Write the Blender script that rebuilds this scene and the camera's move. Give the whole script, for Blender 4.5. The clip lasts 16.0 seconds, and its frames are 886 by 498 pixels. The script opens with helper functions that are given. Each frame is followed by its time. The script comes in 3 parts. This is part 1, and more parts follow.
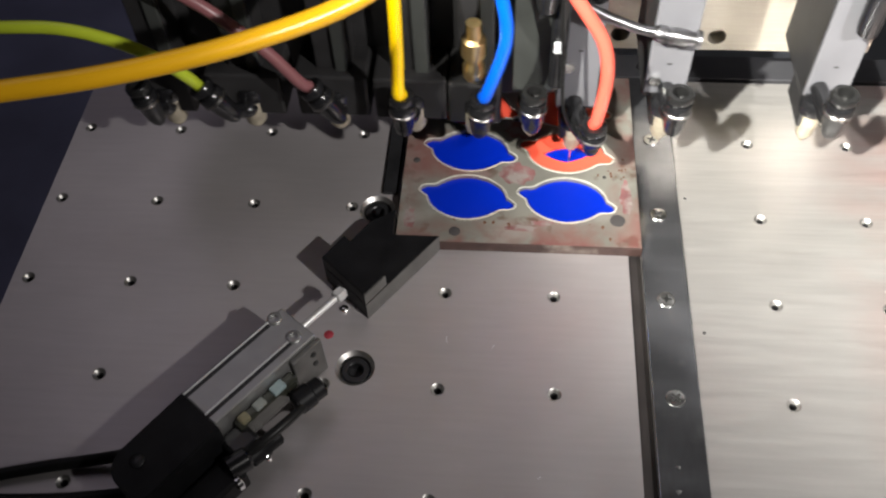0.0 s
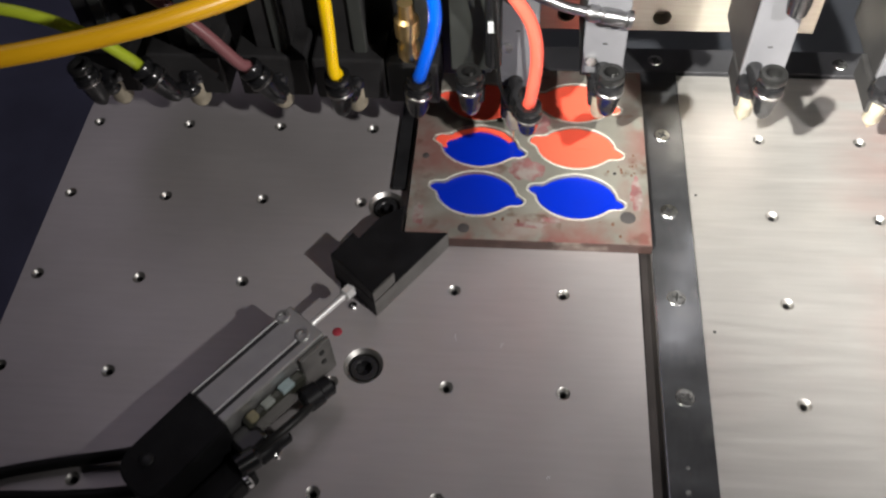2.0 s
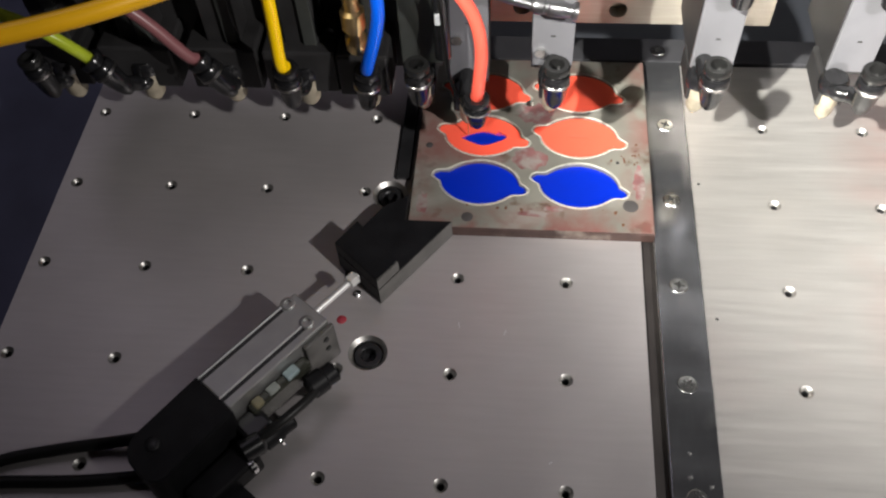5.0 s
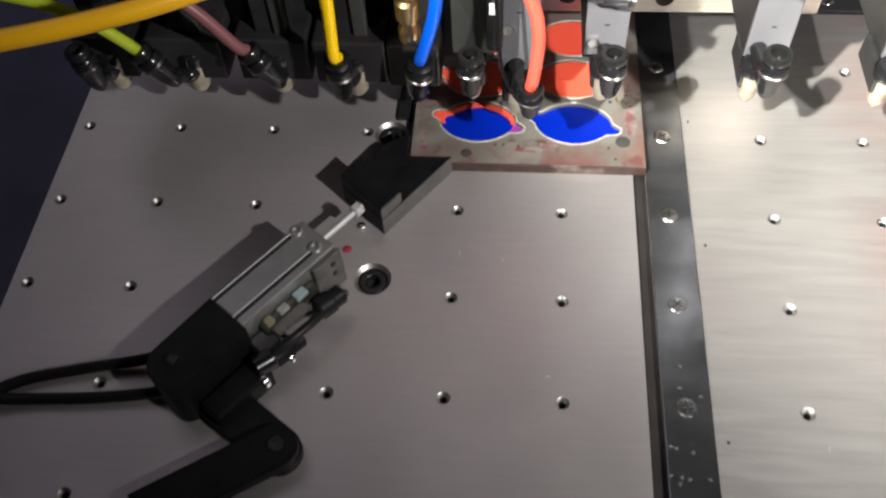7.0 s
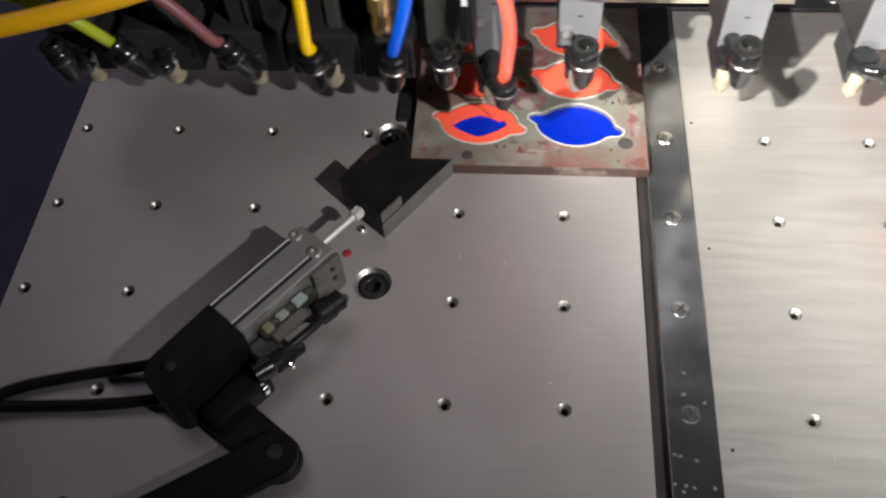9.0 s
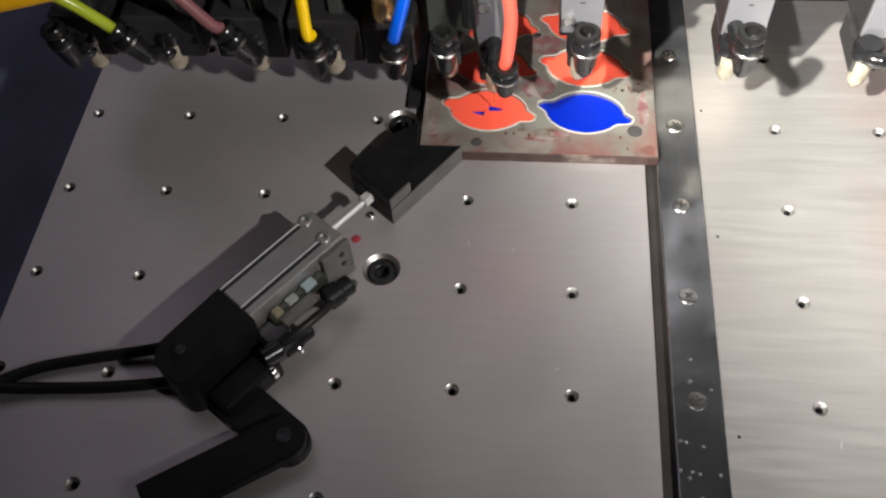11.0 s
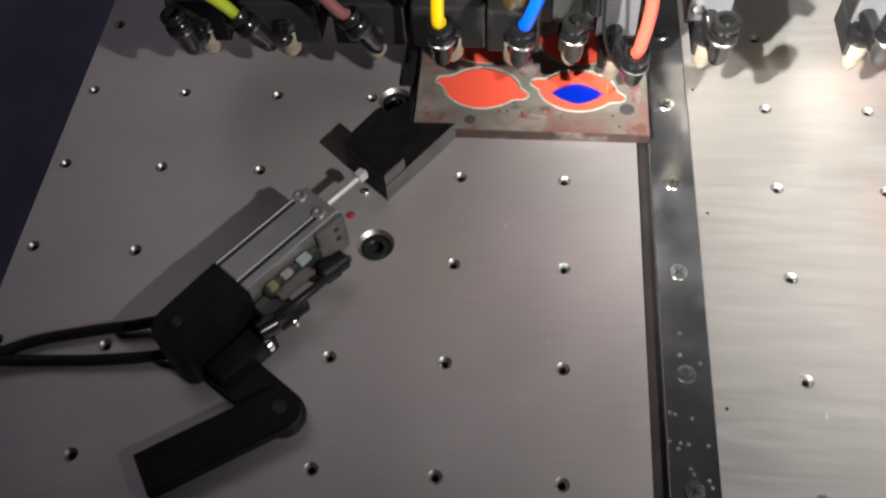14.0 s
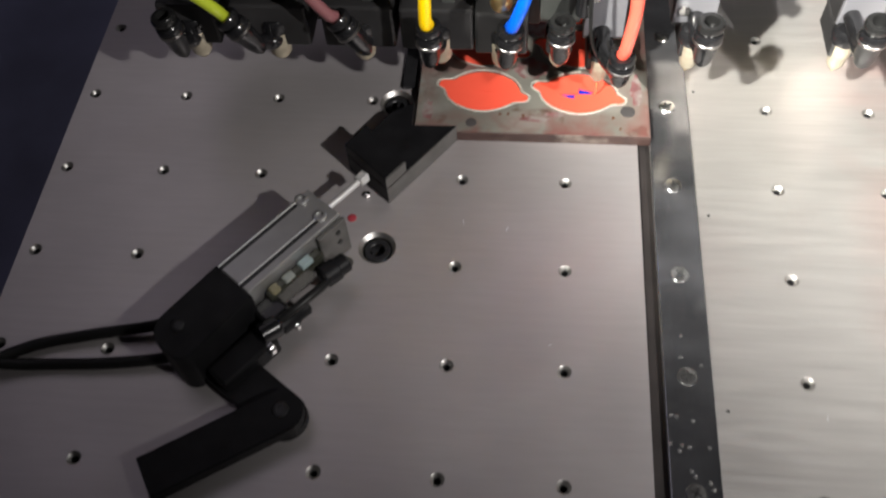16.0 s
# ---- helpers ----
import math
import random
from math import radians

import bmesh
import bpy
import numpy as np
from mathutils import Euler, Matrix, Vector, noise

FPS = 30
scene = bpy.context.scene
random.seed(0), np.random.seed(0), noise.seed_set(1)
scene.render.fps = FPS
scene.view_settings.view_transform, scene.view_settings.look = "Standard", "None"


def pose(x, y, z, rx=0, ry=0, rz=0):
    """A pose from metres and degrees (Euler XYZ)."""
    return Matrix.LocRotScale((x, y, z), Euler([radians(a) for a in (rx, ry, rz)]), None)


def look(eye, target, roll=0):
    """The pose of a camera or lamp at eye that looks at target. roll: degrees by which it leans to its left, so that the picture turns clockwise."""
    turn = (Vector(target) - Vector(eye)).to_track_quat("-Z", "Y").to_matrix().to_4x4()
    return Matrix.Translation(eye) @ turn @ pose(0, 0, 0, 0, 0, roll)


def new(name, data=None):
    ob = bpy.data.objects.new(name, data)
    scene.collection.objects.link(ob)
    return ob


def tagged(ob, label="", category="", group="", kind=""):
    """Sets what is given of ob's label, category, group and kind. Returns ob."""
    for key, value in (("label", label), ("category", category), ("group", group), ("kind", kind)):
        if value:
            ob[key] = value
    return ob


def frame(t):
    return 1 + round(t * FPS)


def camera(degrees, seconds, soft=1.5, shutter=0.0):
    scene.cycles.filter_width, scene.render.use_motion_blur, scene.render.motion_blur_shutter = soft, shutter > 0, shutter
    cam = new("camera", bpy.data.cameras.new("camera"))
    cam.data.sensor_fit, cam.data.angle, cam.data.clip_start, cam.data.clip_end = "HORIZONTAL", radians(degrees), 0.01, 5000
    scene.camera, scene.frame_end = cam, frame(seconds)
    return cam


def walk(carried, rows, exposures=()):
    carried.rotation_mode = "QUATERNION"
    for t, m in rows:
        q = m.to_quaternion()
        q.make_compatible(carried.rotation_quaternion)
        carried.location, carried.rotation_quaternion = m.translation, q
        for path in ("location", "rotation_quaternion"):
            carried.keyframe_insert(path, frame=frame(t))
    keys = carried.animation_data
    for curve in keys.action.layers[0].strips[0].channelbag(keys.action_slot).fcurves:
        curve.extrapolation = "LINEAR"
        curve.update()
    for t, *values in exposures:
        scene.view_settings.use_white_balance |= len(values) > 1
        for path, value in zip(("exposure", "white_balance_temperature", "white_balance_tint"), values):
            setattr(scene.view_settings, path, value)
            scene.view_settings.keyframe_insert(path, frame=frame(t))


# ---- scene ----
cam = camera(52.16, 16.0, soft=2.2, shutter=0.5)
CAMERA_ROWS = [
    (0, -0.0732, -0.2477, 0.3473, 37.01, 1.92, 3.94), (0.5, -0.0732, -0.2489, 0.3482, 36.37, 2.11, 4.00),
    (1, -0.0733, -0.2494, 0.3488, 36.28, 2.14, 4.20), (1.5, -0.0733, -0.2498, 0.3491, 36.08, 2.16, 4.26),
    (2, -0.0736, -0.2503, 0.3491, 36.09, 2.28, 4.39), (2.5, -0.0733, -0.2502, 0.3492, 35.92, 2.33, 4.50),
    (3, -0.0734, -0.2500, 0.3489, 36.03, 2.42, 4.51), (5.5, -0.0729, -0.2497, 0.3488, 35.74, 2.54, 4.54),
    (6, -0.0728, -0.2491, 0.3481, 35.41, 2.61, 4.46), (6.5, -0.0723, -0.2493, 0.3481, 35.37, 2.47, 4.30),
    (7, -0.0726, -0.2500, 0.3479, 35.32, 2.55, 4.06), (7.5, -0.0729, -0.2501, 0.3484, 35.29, 2.68, 4.18),
    (8, -0.0727, -0.2506, 0.3490, 35.29, 2.81, 4.23), (8.5, -0.0721, -0.2503, 0.3486, 35.20, 2.79, 4.16),
    (9, -0.0722, -0.2500, 0.3473, 34.84, 2.77, 4.05), (11.5, -0.0720, -0.2497, 0.3476, 34.22, 3.04, 4.73),
    (12, -0.0723, -0.2485, 0.3457, 33.97, 2.73, 4.59), (12.5, -0.0727, -0.2474, 0.3446, 33.32, 2.76, 4.81),
    (13, -0.0719, -0.2485, 0.3454, 33.34, 2.42, 4.63), (13.5, -0.0717, -0.2495, 0.3471, 33.33, 2.40, 4.55),
    (14, -0.0717, -0.2513, 0.3489, 33.33, 2.56, 4.54), (14.5, -0.0716, -0.2524, 0.3507, 33.33, 2.66, 4.61),
    (15, -0.0721, -0.2528, 0.3508, 33.30, 2.78, 4.71), (15.5, -0.0719, -0.2522, 0.3500, 33.42, 2.57, 4.49),
    (16, -0.0719, -0.2524, 0.3504, 33.31, 2.67, 4.48),
]
walk(cam, [(t, pose(x, y, z, rx, ry, rz)) for t, x, y, z, rx, ry, rz in CAMERA_ROWS],
     exposures=[(0, 0.0), (9.0, 0.03), (12.5, 0.10), (14.0, 0.0), (16.0, 0.0)])

# ---- light ----
world = bpy.data.worlds.new("workshop")
scene.world = world
world.use_nodes = True
world.node_tree.nodes["Background"].inputs[0].default_value = (0.82, 0.82, 1.0, 1)
world.node_tree.nodes["Background"].inputs[1].default_value = 0.122


def lamp(name, eye, target, size, watts, colour=(1, 1, 1), size_y=None):
    data = bpy.data.lights.new(name, "AREA")
    data.shape, data.size, data.energy, data.color = "RECTANGLE", size, watts, colour
    data.size_y = size_y or size
    ob = new(name, data)
    ob.matrix_world = look(eye, target)
    return ob


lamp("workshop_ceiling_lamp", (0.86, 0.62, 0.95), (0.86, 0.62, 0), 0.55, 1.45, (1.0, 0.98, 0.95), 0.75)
# added fill, not a lamp of the workshop: lavender sheen for the left plate
lamp("left_fill_lamp", (-0.55, 0.48, 0.95), (-0.55, 0.48, 0), 0.60, 0.72, (0.95, 0.86, 1.0), 0.90)
spot = bpy.data.lights.new("work_lamp", "SPOT")
spot.energy, spot.color, spot.spot_size, spot.spot_blend, spot.shadow_soft_size = 20.5, (1.0, 0.96, 0.93), radians(98), 1.0, 0.009
new("work_lamp", spot).matrix_world = look((0.229, -0.305, 0.43), (-0.05, 0.52, 0))
beam = bpy.data.lights.new("second_work_lamp", "SPOT")
beam.energy, beam.color, beam.spot_size, beam.spot_blend, beam.shadow_soft_size = 620.0, (1.0, 0.98, 0.90), radians(21.5), 1.0, 0.018
new("second_work_lamp", beam).matrix_world = look((-0.66, -0.81, 1.12), (0.258, 0.225, 0))


# ---- materials ----
def material(name, colour, rough=0.5, metal=0.0, vary=0.0, scale=60.0, bump=0.0, bump_scale=400.0, stretch=(1, 1, 1), stain=None,
             stain_scale=14.0, stain_at=(0.55, 0.7), rough_vary=0.0, aniso=0.0, coat=0.0, fine=0.0, fine_stretch=(1, 1, 1), spec=0.5):
    m = bpy.data.materials.new(name)
    m.use_nodes = True
    nt = m.node_tree
    b = nt.nodes["Principled BSDF"]
    b.inputs["Roughness"].default_value, b.inputs["Metallic"].default_value = rough, metal
    b.inputs["Anisotropic"].default_value, b.inputs["Coat Weight"].default_value = aniso, coat
    b.inputs["Specular IOR Level"].default_value = spec
    co = nt.nodes.new("ShaderNodeTexCoord").outputs["Object"]

    def noise_at(sc, st=(1, 1, 1), detail=4):
        mp = nt.nodes.new("ShaderNodeMapping")
        mp.inputs["Scale"].default_value = st
        n = nt.nodes.new("ShaderNodeTexNoise")
        n.inputs["Scale"].default_value, n.inputs["Detail"].default_value = sc, detail
        nt.links.new(co, mp.inputs[0])
        nt.links.new(mp.outputs[0], n.inputs["Vector"])
        return n.outputs["Fac"]

    def ramp(fac, a, z, lo, hi):
        r = nt.nodes.new("ShaderNodeMapRange")
        r.inputs[1].default_value, r.inputs[2].default_value, r.inputs[3].default_value, r.inputs[4].default_value = a, z, lo, hi
        nt.links.new(fac, r.inputs[0])
        return r.outputs[0]

    def mix(fac, a, c, kind="MIX"):
        x = nt.nodes.new("ShaderNodeMix")
        x.data_type, x.blend_type = "RGBA", kind
        if isinstance(fac, float):
            x.inputs[0].default_value = fac
        else:
            nt.links.new(fac, x.inputs[0])
        for i, v in ((6, a), (7, c)):
            if isinstance(v, tuple):
                x.inputs[i].default_value = v
            else:
                nt.links.new(v, x.inputs[i])
        return x.outputs[2]

    col = (*colour, 1)
    if vary:
        dark = tuple(c * (1 - vary) for c in colour) + (1,)
        light = tuple(min(1, c * (1 + vary)) for c in colour) + (1,)
        col = mix(ramp(noise_at(scale, stretch), 0.3, 0.7, 0, 1), dark, light)
    if fine:
        f = ramp(noise_at(scale * 9, fine_stretch, 6), 0.3, 0.7, 1 - fine, 1 + fine)
        col = mix(1.0, col, f, "MULTIPLY")
    if stain:
        for k, (c, sc, lo, hi, amount) in enumerate(stain):
            col = mix(ramp(noise_at(sc, (1, 1 + 0.3 * k, 1), 6), lo, hi, 0, amount), col, (*c, 1))
    if isinstance(col, tuple):
        b.inputs["Base Color"].default_value = col
    else:
        nt.links.new(col, b.inputs["Base Color"])
    if rough_vary:
        nt.links.new(ramp(noise_at(scale * 1.7, stretch), 0.3, 0.7, rough - rough_vary, rough + rough_vary), b.inputs["Roughness"])
    if bump:
        bp = nt.nodes.new("ShaderNodeBump")
        bp.inputs["Strength"].default_value, bp.inputs["Distance"].default_value = bump, 0.0004
        nt.links.new(noise_at(bump_scale, fine_stretch if fine else stretch, 5), bp.inputs["Height"])
        nt.links.new(bp.outputs[0], b.inputs["Normal"])
    return m


M = dict(
    table=material("ground_steel_plate", (0.52, 0.49, 0.492), 0.48, 0.68, 0.07, 14, 0.025, 500, stain=[((0.40, 0.29, 0.29), 9, 0.62, 0.80, 0.15), ((0.34, 0.32, 0.33), 5, 0.50, 0.75, 0.35)],
                   rough_vary=0.05, fine=0.03, fine_stretch=(0.3, 3.0, 1)),
    table_right=material("brushed_steel_plate", (0.56, 0.54, 0.52), 0.45, 0.8, 0.06, 14, 0.08, 330, stretch=(1.1, 11.0, 1), stain=[((0.50, 0.33, 0.31), 12, 0.55, 0.72, 0.18), ((0.36, 0.34, 0.34), 5, 0.5, 0.75, 0.3)],
                         rough_vary=0.05, fine=0.05, fine_stretch=(0.22, 3.6, 1)),
    hole=material("tapped_hole_steel", (0.44, 0.43, 0.415), 0.42, 1.0, 0.1, 300),
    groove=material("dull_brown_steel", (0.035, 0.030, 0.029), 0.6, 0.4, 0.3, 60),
    dark=material("hole_depth", (0.02, 0.02, 0.02), 0.7),
    stop=material("dark_stop_bar_steel", (0.075, 0.075, 0.082), 0.4, 0.6, 0.25, 25),
    strip=material("ground_steel_strip", (0.30, 0.305, 0.325), 0.18, 0.9, 0.38, 30, fine=0.06, fine_stretch=(2.5, 0.4, 1), stretch=(0.5, 1.3, 1), stain=[((0.15, 0.155, 0.17), 14, 0.42, 0.80, 0.35), ((0.52, 0.52, 0.52), 45, 0.60, 0.74, 0.45)], rough_vary=0.07),
    screw=material("zinc_screw", (0.72, 0.72, 0.70), 0.25, 1.0, 0.1, 500),
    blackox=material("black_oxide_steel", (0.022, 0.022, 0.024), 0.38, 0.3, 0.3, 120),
    anod=material("black_anodised_aluminium", (0.009, 0.009, 0.010), 0.45, 0.0, 0.3, 90, 0.05, 600, spec=0.12),
    pale_side=material("pale_side_aluminium", (0.125, 0.123, 0.117), 0.5, 0.5, 0.15, 120, 0.08, 500),
    nickel=material("nickel_plated_band", (0.36, 0.35, 0.34), 0.28, 1.0, 0.12, 200),
    dimgrey=material("dim_grey_face_plate", (0.040, 0.043, 0.040), 0.5, 0.2, 0.2, 60, 0.05, 500),
    polished=material("polished_bright_steel", (0.74, 0.74, 0.73), 0.33, 0.6, 0.05, 150),
    steel=material("dull_nozzle_steel", (0.26, 0.26, 0.27), 0.34, 1.0, 0.2, 120),
    alu=material("clear_anodised_aluminium", (0.36, 0.36, 0.355), 0.38, 0.75, 0.08, 80, 0.05, 500),
    chrome=material("chrome", (0.85, 0.85, 0.85), 0.12, 1.0, 0.03, 100),
    brass=material("brass", (0.98, 0.68, 0.32), 0.34, 1.0, 0.12, 150),
    mould=material("stained_mould_steel", (0.235, 0.228, 0.198), 0.5, 0.35, 0.18, 40, 0.25, 300,
                   stain=[((0.27, 0.080, 0.072), 22, 0.54, 0.68, 0.65), ((0.12, 0.07, 0.05), 70, 0.62, 0.70, 0.8), ((0.38, 0.375, 0.34), 35, 0.55, 0.7, 0.5)], rough_vary=0.1),
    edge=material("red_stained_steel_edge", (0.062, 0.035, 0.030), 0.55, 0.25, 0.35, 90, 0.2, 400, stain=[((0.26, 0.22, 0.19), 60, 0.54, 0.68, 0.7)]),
    bead=material("cream_bead", (0.66, 0.65, 0.57), 0.4, 0.0, 0.06, 200),
    blue=material("blue_liquid_vinyl", (0.0, 0.019, 0.43), 0.38, 0, 0.04, 30, spec=0.25),
    red=material("red_liquid_vinyl", (0.98, 0.118, 0.068), 0.38, 0, 0.03, 40, spec=0.25),
    tube_yellow=material("yellow_tube", (0.90, 0.58, 0.0), 0.28, 0, 0.05, 60),
    tube_orange=material("amber_hose", (0.66, 0.35, 0.008), 0.30, 0, 0.06, 40),
    tube_blue=material("blue_tube", (0.0, 0.105, 0.74), 0.28, 0, 0.05, 60),
    tube_red=material("coral_tube", (0.90, 0.115, 0.075), 0.30, 0, 0.05, 60),
    tube_lime=material("lime_tube", (0.38, 0.46, 0.03), 0.28, 0, 0.05, 60),
    tube_mauve=material("mauve_tube", (0.19, 0.075, 0.08), 0.38, 0, 0.05, 60),
    plastic=material("black_fitting_plastic", (0.010, 0.010, 0.011), 0.20, 0, 0.3, 150, spec=0.5),
    collar=material("grey_release_ring", (0.011, 0.011, 0.011), 0.24, 0.0, 0.1, 200),
    hub=material("cream_needle_hub", (0.34, 0.30, 0.225), 0.4, 0, 0.2, 250),
    grey=material("grey_valve_body", (0.135, 0.135, 0.147), 0.6, 0.2, 0.06, 60, 0.08, 500),
    darkbody=material("dark_valve_body", (0.020, 0.0195, 0.020), 0.42, 0.0, 0.35, 50, spec=0.35),
    carriage=material("pale_aluminium_plate", (0.36, 0.335, 0.285), 0.42, 0.6, 0.1, 30, 0.06, 400, fine=0.06, fine_stretch=(0.2, 1, 3)),
    deck=material("blue_grey_painted_deck", (0.11, 0.12, 0.135), 0.5, 0, 0.1, 12),
    base=material("dark_navy_base", (0.15, 0.16, 0.255), 0.55, 0, 0.3, 8),
    wall=material("unseen_panel_grey", (0.16, 0.155, 0.17), 0.6, 0, 0.1, 3),
    cable=material("black_cable", (0.009, 0.009, 0.009), 0.42, 0, 0.2, 100, spec=0.25),
    label=material("pale_sensor_label", (0.26, 0.28, 0.26), 0.35, 0, 0.15, 300),
    pale_blue=material("pale_blue_plastic", (0.28, 0.36, 0.37), 0.3, 0, 0.15, 200),
    white=material("white_plastic", (0.75, 0.76, 0.80), 0.4, 0, 0.04, 200),
    smear=material("dried_red_smear", (0.23, 0.105, 0.105), 0.5, 0.2, 0.25, 90, stain=[((0.30, 0.27, 0.25), 130, 0.46, 0.60, 0.9)]),
    rust=material("rust_fleck", (0.12, 0.045, 0.02), 0.7, 0, 0.3, 300),
    brown=material("brown_resin", (0.20, 0.18, 0.11), 0.35, 0, 0.3, 200),
    clear=material("smoky_sensor_case", (0.035, 0.036, 0.028), 0.25, 0, 0.3, 200),
    rubber=material("dull_rubber", (0.05, 0.045, 0.045), 0.7),
    paintred=material("red_paint_spot", (0.30, 0.03, 0.045), 0.5),
)


def creeping_stain(mat, colour, noise_scale, bands, stretch=(1, 1, 1)):
    """A blotchy stain that creeps in from the edges; bands: (axis, where it is gone, where it is full, amount)."""
    nt = mat.node_tree
    shader = nt.nodes["Principled BSDF"]
    old = shader.inputs["Base Color"].links[0].from_socket
    tex = nt.nodes.new("ShaderNodeTexCoord")
    xyz = nt.nodes.new("ShaderNodeSeparateXYZ")
    nt.links.new(tex.outputs["Object"], xyz.inputs[0])
    mp = nt.nodes.new("ShaderNodeMapping")
    mp.inputs["Scale"].default_value = stretch
    nt.links.new(tex.outputs["Object"], mp.inputs[0])
    blot = nt.nodes.new("ShaderNodeTexNoise")
    blot.inputs["Scale"].default_value, blot.inputs["Detail"].default_value = noise_scale, 6
    nt.links.new(mp.outputs[0], blot.inputs["Vector"])
    most = None
    for axis, gone, full, amount in bands:
        reach = nt.nodes.new("ShaderNodeMapRange")
        for k, v in ((1, gone), (2, full), (3, 0.0), (4, amount)):
            reach.inputs[k].default_value = v
        nt.links.new(xyz.outputs[axis], reach.inputs[0])
        if most is None:
            most = reach.outputs[0]
        else:
            both = nt.nodes.new("ShaderNodeMath")
            both.operation = "MAXIMUM"
            nt.links.new(most, both.inputs[0])
            nt.links.new(reach.outputs[0], both.inputs[1])
            most = both.outputs[0]
    lift = nt.nodes.new("ShaderNodeMapRange")
    lift.inputs[1].default_value, lift.inputs[2].default_value = 0.40, 0.62
    nt.links.new(blot.outputs["Fac"], lift.inputs[0])
    spread = nt.nodes.new("ShaderNodeMath")
    spread.operation = "MULTIPLY"
    nt.links.new(most, spread.inputs[0])
    nt.links.new(lift.outputs[0], spread.inputs[1])
    tint = nt.nodes.new("ShaderNodeMix")
    tint.data_type = "RGBA"
    nt.links.new(spread.outputs[0], tint.inputs[0])
    nt.links.new(old, tint.inputs[6])
    tint.inputs[7].default_value = (*colour, 1)
    nt.links.new(tint.outputs[2], shader.inputs["Base Color"])


creeping_stain(M["mould"], (0.225, 0.075, 0.065), 75, [("Y", 0.042, 0.0255, 0.9), ("X", -0.025, -0.0095, 0.7), ("X", -0.112, -0.1254, 0.55)])
creeping_stain(M["table_right"], (0.52, 0.27, 0.24), 24, [("X", 0.075, 0.125, 0.62)], (0.6, 1.6, 1))


# ---- mesh helpers ----
def part(name, bm, mat, parent=None, label="", smooth=False):
    me = bpy.data.meshes.new(name)
    bmesh.ops.recalc_face_normals(bm, faces=bm.faces[:])
    bm.to_mesh(me)
    bm.free()
    me.materials.append(mat)
    if smooth:
        me.polygons.foreach_set("use_smooth", [True] * len(me.polygons))
        me.set_sharp_from_angle(angle=radians(38))
    ob = new(name, me)
    ob.parent = parent
    if label:
        ob["label"] = label
    return ob


def thing(name, m, label, category, group="", kind=""):
    ob = new(name)
    ob.empty_display_size = 0.01
    ob.matrix_basis = m
    return tagged(ob, label, category, group, kind)


def box(bm, x0, x1, y0, y1, z0, z1, bevel=0.0, m=None, seg=2):
    r = bmesh.ops.create_cube(bm, size=1)
    vs = r["verts"]
    for v in vs:
        v.co = Vector((x0 + (v.co.x + 0.5) * (x1 - x0), y0 + (v.co.y + 0.5) * (y1 - y0), z0 + (v.co.z + 0.5) * (z1 - z0)))
    if bevel:
        es = list({e for v in vs for e in v.link_edges})
        r2 = bmesh.ops.bevel(bm, geom=es, offset=bevel, segments=seg, affect="EDGES", profile=0.5)
        vs = list({v for f in r2["faces"] for v in f.verts} | {v for v in vs if v.is_valid})
    if m is not None:
        bmesh.ops.transform(bm, matrix=m, verts=vs)
    return bm


def lathe(bm, profile, n=24, m=None, close=True):
    """profile: (radius, z) from one end to the other."""
    rings = []
    for r, z in profile:
        if r < 1e-6:
            rings.append([bm.verts.new((0, 0, z))])
        else:
            rings.append([bm.verts.new((r * math.cos(2 * math.pi * k / n), r * math.sin(2 * math.pi * k / n), z)) for k in range(n)])
    for a, b in zip(rings, rings[1:]):
        for k in range(n):
            q = [a[k % len(a)], a[(k + 1) % len(a)], b[(k + 1) % len(b)], b[k % len(b)]]
            q = list(dict.fromkeys(q))
            if len(q) > 2:
                bm.faces.new(q)
    if close:
        for ring in (rings[0], rings[-1]):
            if len(ring) > 2:
                bm.faces.new(ring)
    if m is not None:
        bmesh.ops.transform(bm, matrix=m, verts=[v for r in rings for v in r])
    return bm


def prism(bm, pts, z0, z1, bevel=0.0):
    a = [bm.verts.new((x, y, z0)) for x, y in pts]
    b = [bm.verts.new((x, y, z1)) for x, y in pts]
    bm.faces.new(a)
    bm.faces.new(b)
    n = len(pts)
    for k in range(n):
        bm.faces.new((a[k], a[(k + 1) % n], b[(k + 1) % n], b[k]))
    if bevel:
        bmesh.ops.recalc_face_normals(bm, faces=bm.faces[:])
        bmesh.ops.bevel(bm, geom=[e for e in bm.edges if all(v in b for v in e.verts)], offset=bevel, segments=2, affect="EDGES")
    return bm


def spline(pts, steps=10):
    ps = [Vector(p) for p in pts]
    ps = [2 * ps[0] - ps[1]] + ps + [2 * ps[-1] - ps[-2]]
    out = []
    for i in range(1, len(ps) - 2):
        p0, p1, p2, p3 = ps[i - 1:i + 3]
        for k in range(steps):
            t = k / steps
            out.append(0.5 * (2 * p1 + (p2 - p0) * t + (2 * p0 - 5 * p1 + 4 * p2 - p3) * t * t + (3 * p1 - p0 - 3 * p2 + p3) * t ** 3))
    return out + [ps[-2]]


